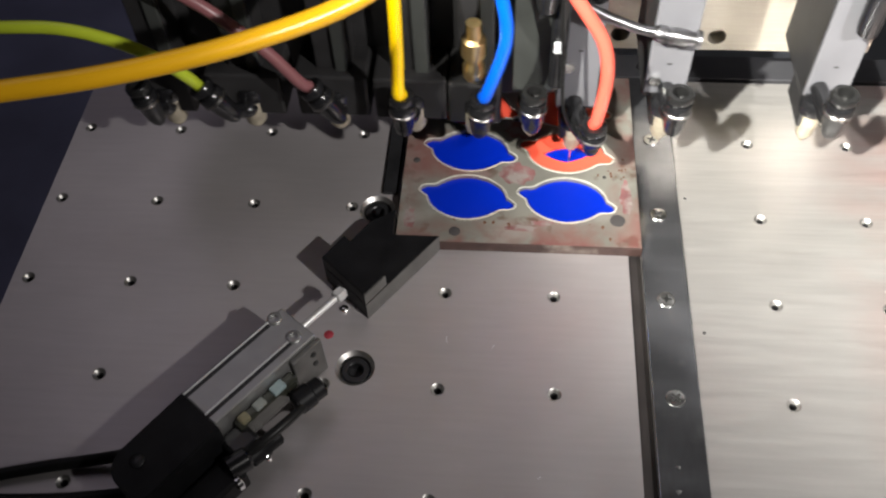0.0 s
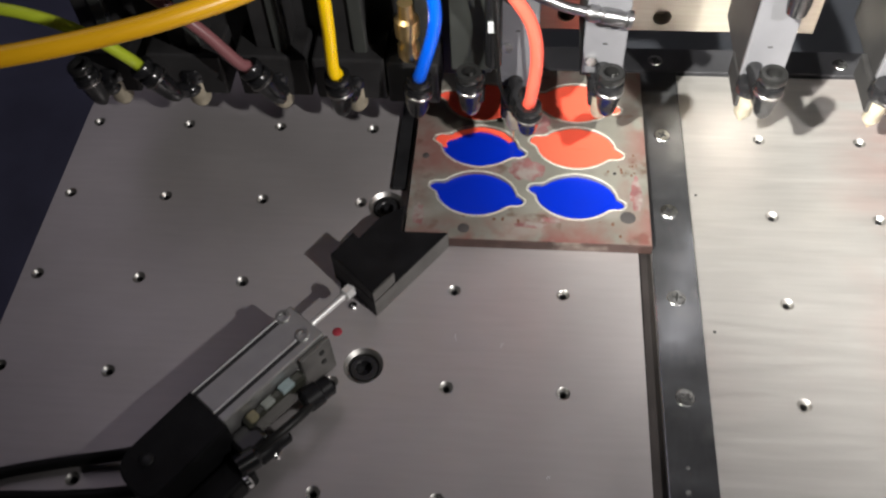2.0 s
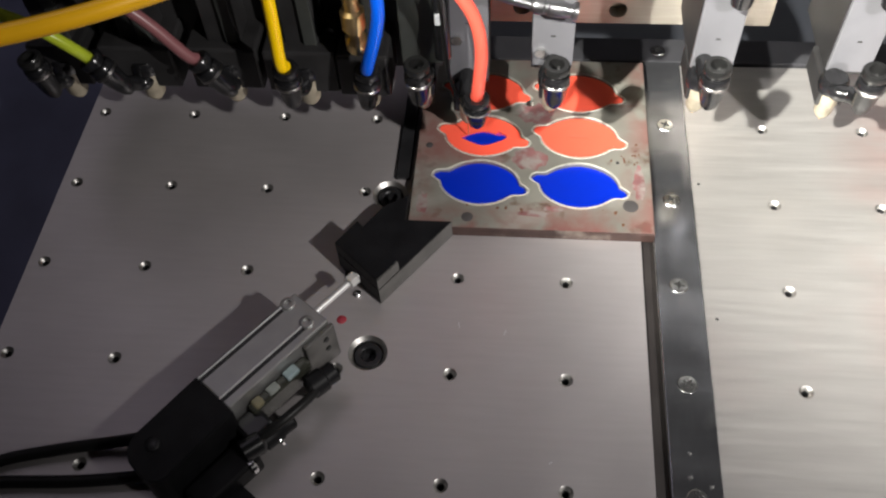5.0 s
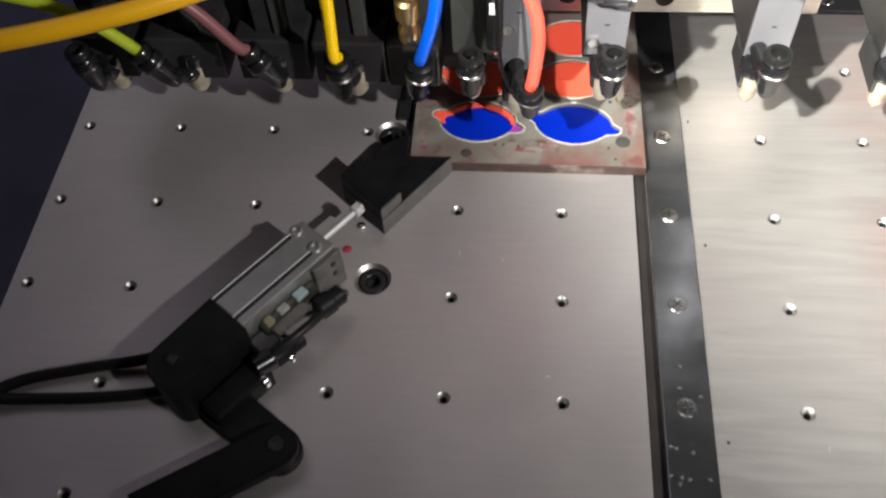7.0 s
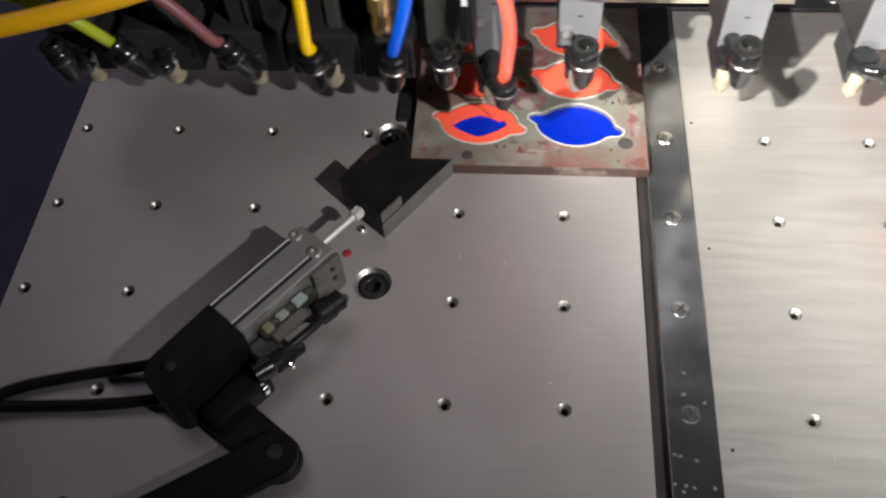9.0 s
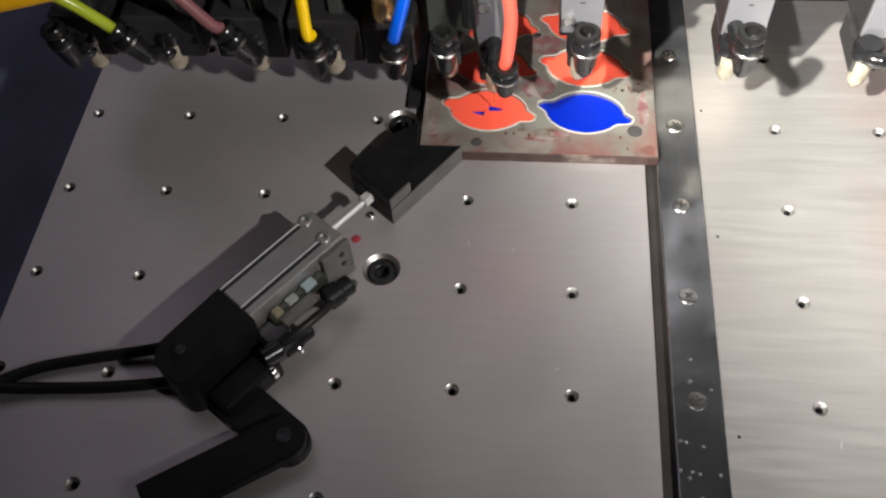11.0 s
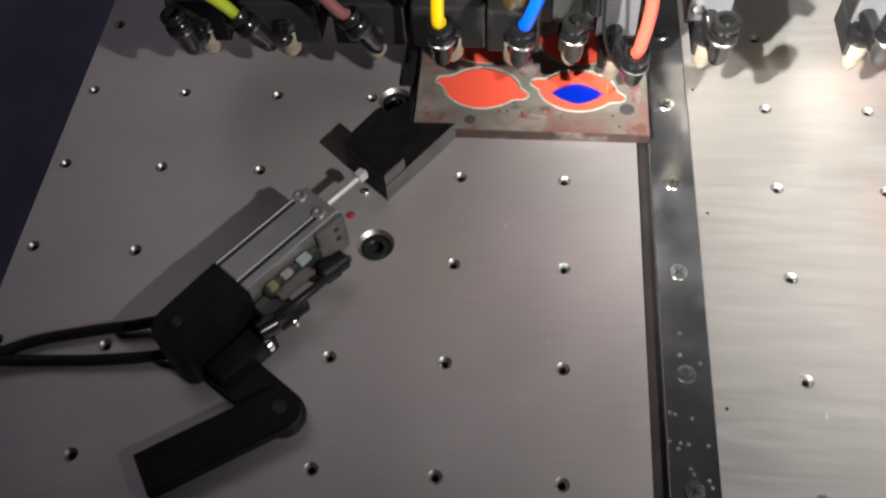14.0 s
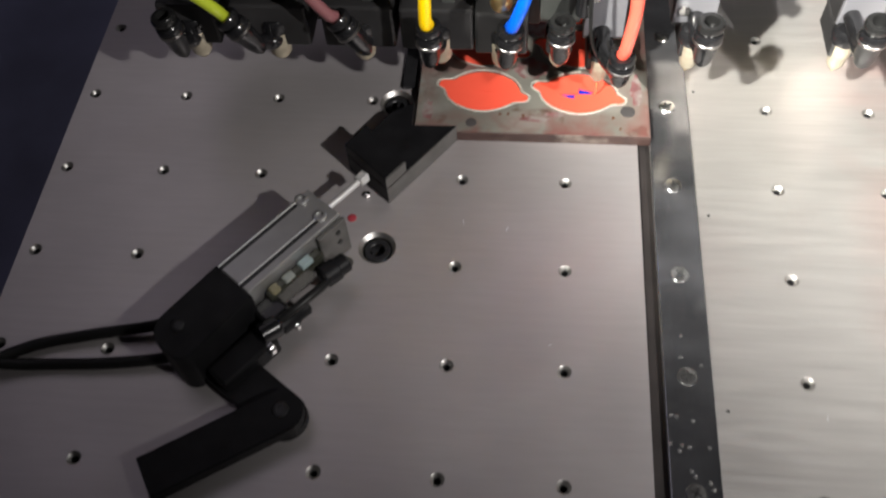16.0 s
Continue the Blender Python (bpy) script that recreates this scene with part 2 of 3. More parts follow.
def sweep(bm, pts, r, n=14, steps=10, closed=False):
    path = [Vector(p) for p in pts] if closed else spline(pts, steps)
    rings, up = [], Vector((0.31, 0.17, 0.93)).normalized()
    for i, p in enumerate(path):
        if closed:
            d = (path[(i + 1) % len(path)] - path[i - 1]).normalized()
        else:
            d = (path[min(i + 1, len(path) - 1)] - path[max(i - 1, 0)]).normalized()
        s = d.cross(up).normalized()
        u = s.cross(d)
        if not closed:
            up = u
        rings.append([bm.verts.new(p + r * (math.cos(2 * math.pi * k / n) * s + math.sin(2 * math.pi * k / n) * u)) for k in range(n)])
    pairs = list(zip(rings, rings[1:])) + ([(rings[-1], rings[0])] if closed else [])
    for a, b in pairs:
        for k in range(n):
            bm.faces.new((a[k], a[(k + 1) % n], b[(k + 1) % n], b[k]))
    if not closed:
        bm.faces.new(rings[0])
        bm.faces.new(rings[-1])
    return bm


def along(p, q):
    """A pose at p whose z axis points to q."""
    p, q = Vector(p), Vector(q)
    return Matrix.Translation(p) @ (q - p).to_track_quat("Z", "Y").to_matrix().to_4x4()


def B():
    return bmesh.new()


RIDES_TABLE, RIDES_HEAD, PIECES = [], [], []

# ---- the machine round the table ----
PITCH = 0.05
part("floor", box(B(), -1.2, 1.2, -1.0, 1.3, -0.16, -0.13), M["base"])
tagged(bpy.data.objects["floor"], "dark navy machine base under the table", "floor", kind="structure")
part("deck", box(B(), -0.16, 1.2, 0.20, 1.3, -0.11, -0.08), M["deck"])
tagged(bpy.data.objects["deck"], "blue-grey painted deck behind the moving table", "deck", kind="structure")
# unseen box added round the machine so that metal has something dim to reflect
for nm, b in (("wall_north", (-1.2, 1.2, 1.3, 1.33, -0.16, 1.3)), ("wall_south", (-1.2, 1.2, -1.03, -1.0, -0.16, 1.3)),
              ("wall_west", (-1.23, -1.2, -1.03, 1.33, -0.16, 1.3)), ("wall_east", (1.2, 1.23, -1.03, 1.33, -0.16, 1.3)), ("ceiling", (-1.23, 1.23, -1.03, 1.33, 1.3, 1.33))):
    tagged(part(nm, box(B(), *b), M["wall"]), "unseen grey panel added to close the room for reflections", "wall", kind="structure")

# ---- moving table ----
TABLE_BACK, TABLE_FRONT, TABLE_LEFT, TABLE_RIGHT = 0.1465, -0.48, -0.308, 0.36
BOLTS = [(-0.137, -0.0412), (-0.1372, 0.0488)]


def plate(x0, x1, holes, thick=0.018):
    """A plate with round holes through its top face: holes are (x, y, radius, segments)."""
    bm = B()
    outer = [bm.verts.new(p) for p in ((x0, TABLE_FRONT, 0), (x1, TABLE_FRONT, 0), (x1, TABLE_BACK, 0), (x0, TABLE_BACK, 0))]
    edges = [bm.edges.new((outer[k], outer[(k + 1) % 4])) for k in range(4)]
    loops = []
    for x, y, r, n in holes:
        vs = [bm.verts.new((x + r * math.cos(2 * math.pi * k / n), y + r * math.sin(2 * math.pi * k / n), 0)) for k in range(n)]
        edges += [bm.edges.new((vs[k], vs[(k + 1) % n])) for k in range(n)]
        loops.append(vs)
    bmesh.ops.triangle_fill(bm, use_beauty=True, use_dissolve=False, edges=edges, normal=(0, 0, 1))
    low = [bm.verts.new((v.co.x, v.co.y, -thick)) for v in outer]
    for k in range(4):
        bm.faces.new((outer[k], outer[(k + 1) % 4], low[(k + 1) % 4], low[k]))
    bm.faces.new(low)
    return bm


table = thing("work_table", pose(0, 0, 0), "brushed steel machine table drilled with a grid of tapped holes", "machine table")
RIDES_TABLE.append(table)
HOLE_R = 0.0031
left_holes = [(i * PITCH, j * PITCH, HOLE_R, 12) for i in range(-6, 0) for j in range(-9, 3)]
right_holes = [(i * PITCH, j * PITCH, HOLE_R, 12) for i in range(1, 7) for j in range(-9, 3)]
left_holes = [h for h in left_holes if all(math.hypot(h[0] - x, h[1] - y) > 0.0125 for x, y in BOLTS)]
part("left_plate", plate(TABLE_LEFT, -0.0148, left_holes + [(x, y, 0.0088, 32) for x, y in BOLTS]), M["table"], table)
part("right_plate", plate(-0.0086, TABLE_RIGHT, right_holes), M["table_right"], table)
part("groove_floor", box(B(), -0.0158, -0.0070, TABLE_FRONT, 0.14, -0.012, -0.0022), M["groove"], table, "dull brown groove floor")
part("under_plate", box(B(), TABLE_LEFT + 0.01, TABLE_RIGHT, TABLE_FRONT, 0.14, -0.03, -0.0185), M["blackox"], table)
hole_mesh = None
for x, y, r, n in left_holes + right_holes:
    if hole_mesh is None:
        bm = B()
        lathe(bm, [(HOLE_R, 0.0001), (0.0026, -0.0002), (0.0018, -0.0013), (0.0016, -0.0016), (0.0018, -0.0020), (0.0016, -0.0024), (0.0018, -0.0028), (0.0018, -0.008), (0, -0.008)], 12, close=False)
        o = part("tapped_hole", bm, M["hole"], table, smooth=True)
        # same steel all the way down; the shade deep inside is painted near black
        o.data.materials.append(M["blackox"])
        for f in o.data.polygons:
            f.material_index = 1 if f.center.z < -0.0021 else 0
        hole_mesh = o.data
    else:
        o = new("tapped_hole", hole_mesh)
        o.parent = table
    o.location = (x, y, 0)

# guide strip with its screws
strip = thing("guide_strip", pose(0, 0, 0), "dark ground steel guide strip screwed to the table", "guide strip")
RIDES_TABLE.append(strip)
STRIP_TOP = 0.0015
part("bar", box(B(), -0.0088, 0.0112, TABLE_FRONT, 0.1475, 0.0002, STRIP_TOP, 0.0004), M["strip"], strip)


def cross_screw(parent, x, y, z, turn, r=0.0042):
    bm = B()
    lathe(bm, [(r, 0), (r, 0.0002), (r * 0.9, 0.0006), (r * 0.35, 0.0008)], 20)
    s = part("screw", bm, M["screw"], parent, smooth=True)
    s.matrix_basis = pose(x, y, z, 0, 0, turn)
    bm = B()
    for a in (0, 90):
        box(bm, -r * 0.55, r * 0.55, -r * 0.11, r * 0.11, 0.0006, 0.00095, m=pose(0, 0, 0, 0, 0, a))
    part("cross_recess", bm, M["dark"], s)
    return s


for k, j in enumerate(range(-9, 3)):
    cross_screw(strip, 0.0008, j * PITCH, STRIP_TOP, 20 + 37 * k)

back = thing("back_stop", pose(0, 0, 0), "dark steel stop bar along the table's rear edge", "stop bar")
RIDES_TABLE.append(back)
part("bar", box(B(), -0.135, TABLE_RIGHT, 0.148, 0.1665, -0.014, 0.0015, 0.0004), M["stop"], back)
for k, x in enumerate((-0.1, 0.0005, 0.1)):
    cross_screw(back, x, 0.1565, 0.0015, 15 + 50 * k)

side = thing("side_stop", pose(0, 0, 0), "narrow black steel stop bar beside the mould", "stop bar")
RIDES_TABLE.append(side)
part("bar", box(B(), -0.1352, -0.1282, 0.0585, 0.1465, 0.0002, 0.0022, 0.0003), M["blackox"], side)

for x, y in BOLTS:
    o = thing("socket_bolt", pose(x, y, 0), "black socket head bolt sunk in a bright counterbore", "bolt", "table bolts")
    RIDES_TABLE.append(o)
    bm = B()
    lathe(bm, [(0.0088, 0.0001), (0.0070, -0.0016), (0.0070, -0.009), (0, -0.009)], 32, close=False)
    part("counterbore", bm, M["hole"], o, "bright chamfered counterbore", smooth=True)
    bm = B()
    lathe(bm, [(0.0064, -0.009), (0.0064, -0.0026), (0.0059, -0.0020), (0.0038, -0.0020), (0.0034, -0.0024)], 28, close=False)
    lathe(bm, [(0.0034, -0.0024), (0.0034, -0.0065), (0, -0.0065)], 6, close=False)
    part("bolt_head", bm, M["blackox"], o, smooth=True)

# ---- mould ----
MOULD = (-0.1254, -0.0093, 0.0255, 0.1415)
MOULD_TOP = 0.0062
CAVITIES = {"front_left": (-0.0926, 0.0537), "front_right": (-0.0440, 0.0535), "middle_left": (-0.0924, 0.0850),
            "middle_right": (-0.0438, 0.0855), "back_left": (-0.0922, 0.1166), "back_right": (-0.0437, 0.1172)}
LIQUID = MOULD_TOP - 0.0019     # level of the blue layer
RED_LEVEL = MOULD_TOP - 0.0006  # the red layer fills the cavity almost to its rim


def lemon(angle, sx=1.0, sy=1.0, grow=0.0, tips=1.0, power=1.85):
    """The outline of a cavity: a lens with a blunt tip at either end."""
    c, s = math.cos(angle), math.sin(angle)
    r = 1.0 / (abs(c / 0.0192) ** power + abs(s / 0.0138) ** power) ** (1 / power)
    for tip in (math.radians(167), math.radians(-13)):
        d = math.atan2(math.sin(angle - tip), math.cos(angle - tip))
        r += tips * 0.0052 * math.exp(-(abs(d) / 0.165) ** 4)
    r += grow
    return (r * c * sx, r * s * sy)


mould = thing("mould_plate", pose(0, 0, 0), "stained steel mould plate with six lemon shaped cavities", "mould")
RIDES_TABLE.append(mould)


def mould_mesh():
    bm = B()
    x0, x1, y0, y1 = MOULD
    outer = [bm.verts.new(p) for p in ((x0, y0, MOULD_TOP), (x1, y0, MOULD_TOP), (x1, y1, MOULD_TOP), (x0, y1, MOULD_TOP))]
    edges = [bm.edges.new((outer[k], outer[(k + 1) % 4])) for k in range(4)]
    rims = []
    for cx, cy in CAVITIES.values():
        vs = [bm.verts.new((cx + px, cy + py, MOULD_TOP)) for px, py in (lemon(2 * math.pi * k / 72) for k in range(72))]
        edges += [bm.edges.new((vs[k], vs[(k + 1) % 72])) for k in range(72)]
        rims.append(vs)
    bmesh.ops.triangle_fill(bm, use_beauty=True, use_dissolve=False, edges=edges, normal=(0, 0, 1))
    for vs in rims:
        low = [bm.verts.new((v.co.x, v.co.y, MOULD_TOP - 0.0056)) for v in vs]
        for k in range(72):
            bm.faces.new((vs[k], vs[(k + 1) % 72], low[(k + 1) % 72], low[k]))
        bm.faces.new(low)
    mid = [bm.verts.new((v.co.x + (0.0004 if v.co.x > -0.06 else -0.0004), v.co.y + (0.0004 if v.co.y > 0.08 else -0.0004), MOULD_TOP - 0.0006)) for v in outer]
    low = [bm.verts.new((v.co.x, v.co.y, 0.0002)) for v in mid]
    for a, b in ((outer, mid), (mid, low)):
        for k in range(4):
            bm.faces.new((a[k], a[(k + 1) % 4], b[(k + 1) % 4], b[k]))
    bm.faces.new(low)
    return bm


mould_body = part("plate", mould_mesh(), M["mould"], mould)
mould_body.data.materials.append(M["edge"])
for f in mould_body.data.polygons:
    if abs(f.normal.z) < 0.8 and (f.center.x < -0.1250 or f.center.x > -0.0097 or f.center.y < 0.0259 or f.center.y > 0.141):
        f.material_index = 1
for (x, y, r, mt) in ((-0.0197, 0.0415, 0.0037, "rubber"), (-0.0975, 0.0318, 0.0028, "rubber"), (-0.1195, 0.0772, 0.0018, "rubber"), (-0.0692, 0.1085, 0.0021, "screw"), (-0.0250, 0.0690, 0.0009, "dark")):
    o = part("pin", lathe(B(), [(r, -0.002), (r, 0.0001), (r * 0.8, 0.0003), (0, 0.0003)], 20, close=False), M[mt], mould, "round pin set in the plate", smooth=True)
    o.location = (x, y, MOULD_TOP)
for cx, cy in CAVITIES.values():
    bm = B()
    for grow, r in ((0.0008, 0.00019), (0.0001, 0.00011)):
        sweep(bm, [(cx + x, cy + y, MOULD_TOP + 0.00005) for x, y in (lemon(2 * math.pi * k / 90, grow=grow) for k in range(90))], r, 6, closed=True)
    part("cavity_rim", bm, M["bead"], mould, "raised cream rim round a cavity", smooth=True)
    bm = B()
    prism(bm, [(cx + x, cy + y) for x, y in (lemon(2 * math.pi * k / 72, grow=-0.00005) for k in range(72))], LIQUID - 0.0004, LIQUID)
    part("blue_layer", bm, M["blue"], mould, "glossy blue liquid vinyl layer")

for k, (x, y, rx, ry) in enumerate(((-0.0665, 0.1010, 0.0095, 0.0070), (-0.0685, 0.0700, 0.0085, 0.0075), (-0.0640, 0.0960, 0.0035, 0.0026), (-0.0660, 0.0350, 0.0080, 0.0020), (-0.1200, 0.0395, 0.0028, 0.0070), (-0.0150, 0.0560, 0.0028, 0.0110), (-0.0560, 0.0385, 0.0060, 0.0016))):
    rr = random.Random(k + 5)
    pts = []
    for n in range(22):
        a = 2 * math.pi * n / 22
        q = 0.75 + 0.45 * rr.random()
        pts.append((x + rx * q * math.cos(a), y + ry * q * math.sin(a)))
    part("red_smear", prism(B(), pts, MOULD_TOP - 0.0003, MOULD_TOP + 0.00003), M["smear"], mould, "dried pinkish red smear on the steel")
for k in range(22):
    rr = random.Random(k + 90)
    bm = B()
    r = rr.uniform(0.0003, 0.0009)
    cx0, cy0 = (rr.gauss(-0.0180, 0.0030), rr.gauss(0.0715, 0.0040)) if k < 13 else (rr.uniform(-0.121, -0.013), rr.uniform(0.030, 0.040))
    prism(bm, [(r * rr.uniform(0.5, 1.2) * math.cos(a), 1.5 * r * rr.uniform(0.5, 1.2) * math.sin(a)) for a in (2 * math.pi * n / 7 for n in range(7))], -0.0002, 0.00008)
    o = part("rust_fleck", bm, M["rust"], mould)
    o.location = (min(max(cx0, -0.123), -0.0125), cy0, MOULD_TOP)

# red layer: laid down ring by ring, each ring in short strokes
RINGS, STROKES = 5, 20


def contour(k, angle, inset=0.0):
    """The edge of ring k: the cavity's outline at first, then a pointed lens that closes to a slit."""
    sx, sy = 1 - 0.58 * k / RINGS - inset, (1 - 0.175 * k if k < RINGS else 0.03) - inset
    return lemon(angle, sx, sy, -0.0004 if k == 0 else 0, max(0, 1 - 0.6 * k), 1.85 - 0.25 * min(k, 2))


def stroke(cx, cy, ring, n, span=STROKES):
    """One stroke of a ring, counted clockwise from the left tip."""
    a0, a1 = math.pi - 2 * math.pi * n / span + 0.012, math.pi - 2 * math.pi * (n + 1) / span - 0.012
    steps = 6
    pts = [contour(ring, a0 + (a1 - a0) * k / steps) for k in range(steps + 1)]
    pts += [contour(ring + 1, a1 + (a0 - a1) * k / steps, 0.012) for k in range(steps + 1)]
    return prism(B(), [(cx + x, cy + y) for x, y in pts], -0.0013, 0.00002 * ((n + ring) % 3))


def red_layer(cavity, starts):
    """starts: the time at which each ring begins, and the time at which the last one ends."""
    cx, cy = CAVITIES[cavity]
    for ring in range(RINGS):
        t0, t1 = starts[ring], starts[ring + 1]
        for n in range(STROKES):
            late = (0.6 if n in (5, 16) else 1.0) if ring == RINGS - 1 and n in (5, 6, 7, 8, 16, 17, 18) else 0.0  # the last slits close slowly
            o = part("red_stroke", stroke(cx, cy, ring, n), M["red"], mould)
            PIECES.append((o, t0 + (t1 - t0) * (n + 0.5) / STROKES + late))


def full_layer(cavity):
    cx, cy = CAVITIES[cavity]
    bm = B()
    prism(bm, [(cx + x, cy + y) for x, y in (lemon(2 * math.pi * k / 72, grow=-0.0002) for k in range(72))], LIQUID + 0.0002, RED_LEVEL)
    part("red_layer", bm, M["red"], mould, "glossy coral red liquid vinyl layer")


full_layer("back_left")
full_layer("back_right")
red_layer("middle_right", (-3.2, -2.2, -1.2, -0.2, 0.55, 0.95))
red_layer("middle_left", (1.55, 2.6, 3.6, 4.6, 5.55, 5.95))
red_layer("front_left", (6.45, 7.5, 8.55, 9.6, 10.6, 11.05))
red_layer("front_right", (11.4, 12.5, 13.5, 14.5, 15.58, 16.0))

# ---- pneumatic clamp ----
AXIS = 52.0
clamp_m = pose(-0.1570, -0.0370, 0, 0, 0, AXIS)  # local x runs towards the mould
cyl = thing("pneumatic_cylinder", clamp_m, "compact aluminium pneumatic cylinder with a chrome rod", "pneumatic cylinder")
RIDES_TABLE.append(cyl)
bm = B()
box(bm, -0.0535, 0.0005, -0.0074, 0.0135, 0.003, 0.0265, 0.0007)
part("body", bm, M["alu"], cyl)
for y in (-0.0030, 0.0106):
    part("slot", box(B(), -0.0535, -0.009, y - 0.0008, y + 0.0008, 0.0262, 0.0268), M["blackox"], cyl, "dark sensor slot")
    part("rail", box(B(), -0.0535, -0.008, y + 0.0009, y + 0.0017, 0.0262, 0.0273, 0.0002), M["polished"], cyl, "bright slot edge")
for x, y in ((-0.0055, 0.0112), (-0.0063, -0.0018)):
    bm = B()
    lathe(bm, [(0.0031, 0.0262), (0.0031, 0.0274), (0.0027, 0.0277), (0.0017, 0.0277), (0.0017, 0.0266), (0, 0.0266)], 20, close=False)
    o = part("cap_screw", bm, M["alu"], cyl, smooth=True)
    o.location = (x, y, 0)
rod = part("rod", lathe(B(), [(0.0015, -0.004), (0.0015, 0.0275)], 20, along((0, 0.0040, 0.0185), (0.05, 0.0040, 0.0185))), M["polished"], cyl, "polished chrome rod", smooth=True)
part("nut", lathe(B(), [(0.0026, 0.0218), (0.0033, 0.0224), (0.0033, 0.0262), (0.0026, 0.0268)], 6, along((0, 0.0040, 0.0185), (0.05, 0.0040, 0.0185))), M["polished"], cyl, "bright steel lock nut")
# added slab: its pale tone stands for the body's side under the lamp
part("lit_side_slab", box(B(), -0.0150, 0.0012, -0.0100, -0.0076, 0.001, 0.0245, 0.0006), M["pale_side"], cyl, "pale slab standing for the lit side of the cylinder body")
for z in (0.0125, 0.0195):
    part("hole_plug", lathe(B(), [(0.0013, 0), (0.0013, 0.0008)], 12, along((-0.0045, -0.0098, z), (-0.0045, -0.02, z))), M["dark"], cyl)
part("sensor_case", box(B(), -0.047, -0.0155, -0.0128, -0.0076, 0.006, 0.0190, 0.0015), M["clear"], cyl, "smoky sensor housing")
part("sensor_label", box(B(), -0.0375, -0.0318, -0.0122, -0.0082, 0.0180, 0.0202, 0.0008), M["label"], cyl, "pale printed sensor label")
part("sensor_window", box(B(), -0.0280, -0.0215, -0.0126, -0.0082, 0.0180, 0.0206, 0.0006), M["pale_blue"], cyl, "pale blue sensor window")
part("terminal", box(B(), -0.0452, -0.0405, -0.0125, -0.0080, 0.0160, 0.0205, 0.0010), M["brown"], cyl, "brown terminal")
part("rear_connector", box(B(), -0.056, -0.043, -0.0205, -0.0078, 0.002, 0.0160, 0.002), M["plastic"], cyl, "black plug on the cylinder's side")
for p, q, r in (((-0.0235, -0.0182, 0.0125), (-0.0095, -0.0200, 0.0125), 0.0054), ((-0.052, -0.0205, 0.010), (-0.036, -0.0220, 0.010), 0.0044)):
    ln = (Vector(q) - Vector(p)).length
    part("air_fitting", lathe(B(), [(r * 0.7, 0), (r, 0.001), (r, ln * 0.55), (r * 0.86, ln * 0.6), (r * 0.86, ln - 0.001), (r * 0.6, ln)], 20, along(p, q)), M["anod"], cyl, "black push-in air fitting", smooth=True)
part("air_tube", sweep(B(), [(-0.056, -0.019, 0.012), (-0.040, -0.0225, 0.016), (-0.026, -0.0225, 0.015), (-0.014, -0.0190, 0.011)], 0.0020, 10), M["cable"], cyl, "thin black air tube", smooth=True)
part("fitting_ring", lathe(B(), [(0.0036, 0), (0.0044, 0.0006), (0.0044, 0.0016), (0.0036, 0.002)], 20, along((-0.0240, -0.0182, 0.0128), (-0.010, -0.0200, 0.0125))), M["anod"], cyl, smooth=True)
part("fitting_ring", lathe(B(), [(0.0026, 0), (0.0032, 0.0006), (0.0032, 0.0016), (0.0026, 0.002)], 20, along((-0.047, -0.0240, 0.008), (-0.031, -0.0235, 0.009))), M["chrome"], cyl, smooth=True)

block = thing("clamp_block", pose(0, 0, 0), "black anodised notched clamp block pressed against the mould corner", "clamp block")
RIDES_TABLE.append(block)
bm = B()
prism(bm, [(-0.1560, 0.0045), (-0.1375, 0.0325), (-0.1262, 0.0400), (-0.1262, 0.0248), (-0.1042, 0.0248), (-0.1340, -0.0157)], 0.0003, 0.0115, 0.0004)
jaw = part("jaw", bm, M["anod"], block)
bm = B()
prism(bm, [(-0.1560, 0.0045), (-0.1474, 0.0173), (-0.1259, -0.0045), (-0.1340, -0.0157)], 0.0118, 0.0190, 0.0004)
step = part("rear_step", bm, M["anod"], block)
for o in (jaw, step):  # the side towards the open table is a lighter grey
    o.data.materials.append(M["pale_side"])
    for f in o.data.polygons:
        if f.normal.z < 0.3 and f.normal.x > 0.6 and f.normal.y < -0.4:
            f.material_index = 1

bracket = thing("clamp_bracket", clamp_m, "black anodised bracket holding the cylinder's rear end", "bracket")
RIDES_TABLE.append(bracket)
bm = B()
arc = [(-0.0835 + 0.0105 * math.cos(a), 0.0010 + 0.0105 * math.sin(a)) for a in (radians(90 + 15 * k) for k in range(7))]
arc += [(-0.0880 + 0.0060 * math.cos(a), -0.0065 + 0.0060 * math.sin(a)) for a in (radians(180 + 15 * k) for k in range(7))]
prism(bm, [(-0.0535, 0.0130)] + arc + [(-0.0535, -0.0105)], 0.0005, 0.0275, 0.0006)
part("rear_block", bm, M["anod"], bracket)
part("side_block", box(B(), -0.086, -0.056, -0.0255, -0.0130, 0.0005, 0.012, 0.0015), M["anod"], bracket)
part("cable_gland", lathe(B(), [(0.0035, 0), (0.0050, 0.001), (0.0050, 0.009), (0.0036, 0.0105)], 18, along((-0.061, -0.0190, 0.013), (-0.044, -0.0225, 0.012))), M["plastic"], bracket, smooth=True)
part("gland_nut", lathe(B(), [(0.0030, 0), (0.0036, 0.0005), (0.0036, 0.0022), (0.0030, 0.0028)], 16, along((-0.062, -0.0245, 0.009), (-0.047, -0.0260, 0.009))), M["chrome"], bracket, smooth=True)
o = part("screw", lathe(B(), [(0.0028, 0), (0.0028, 0.0010), (0.0022, 0.0014), (0, 0.0014)], 18, close=False), M["blackox"], bracket, smooth=True)
o.location = (-0.083, 0.002, 0.0274)


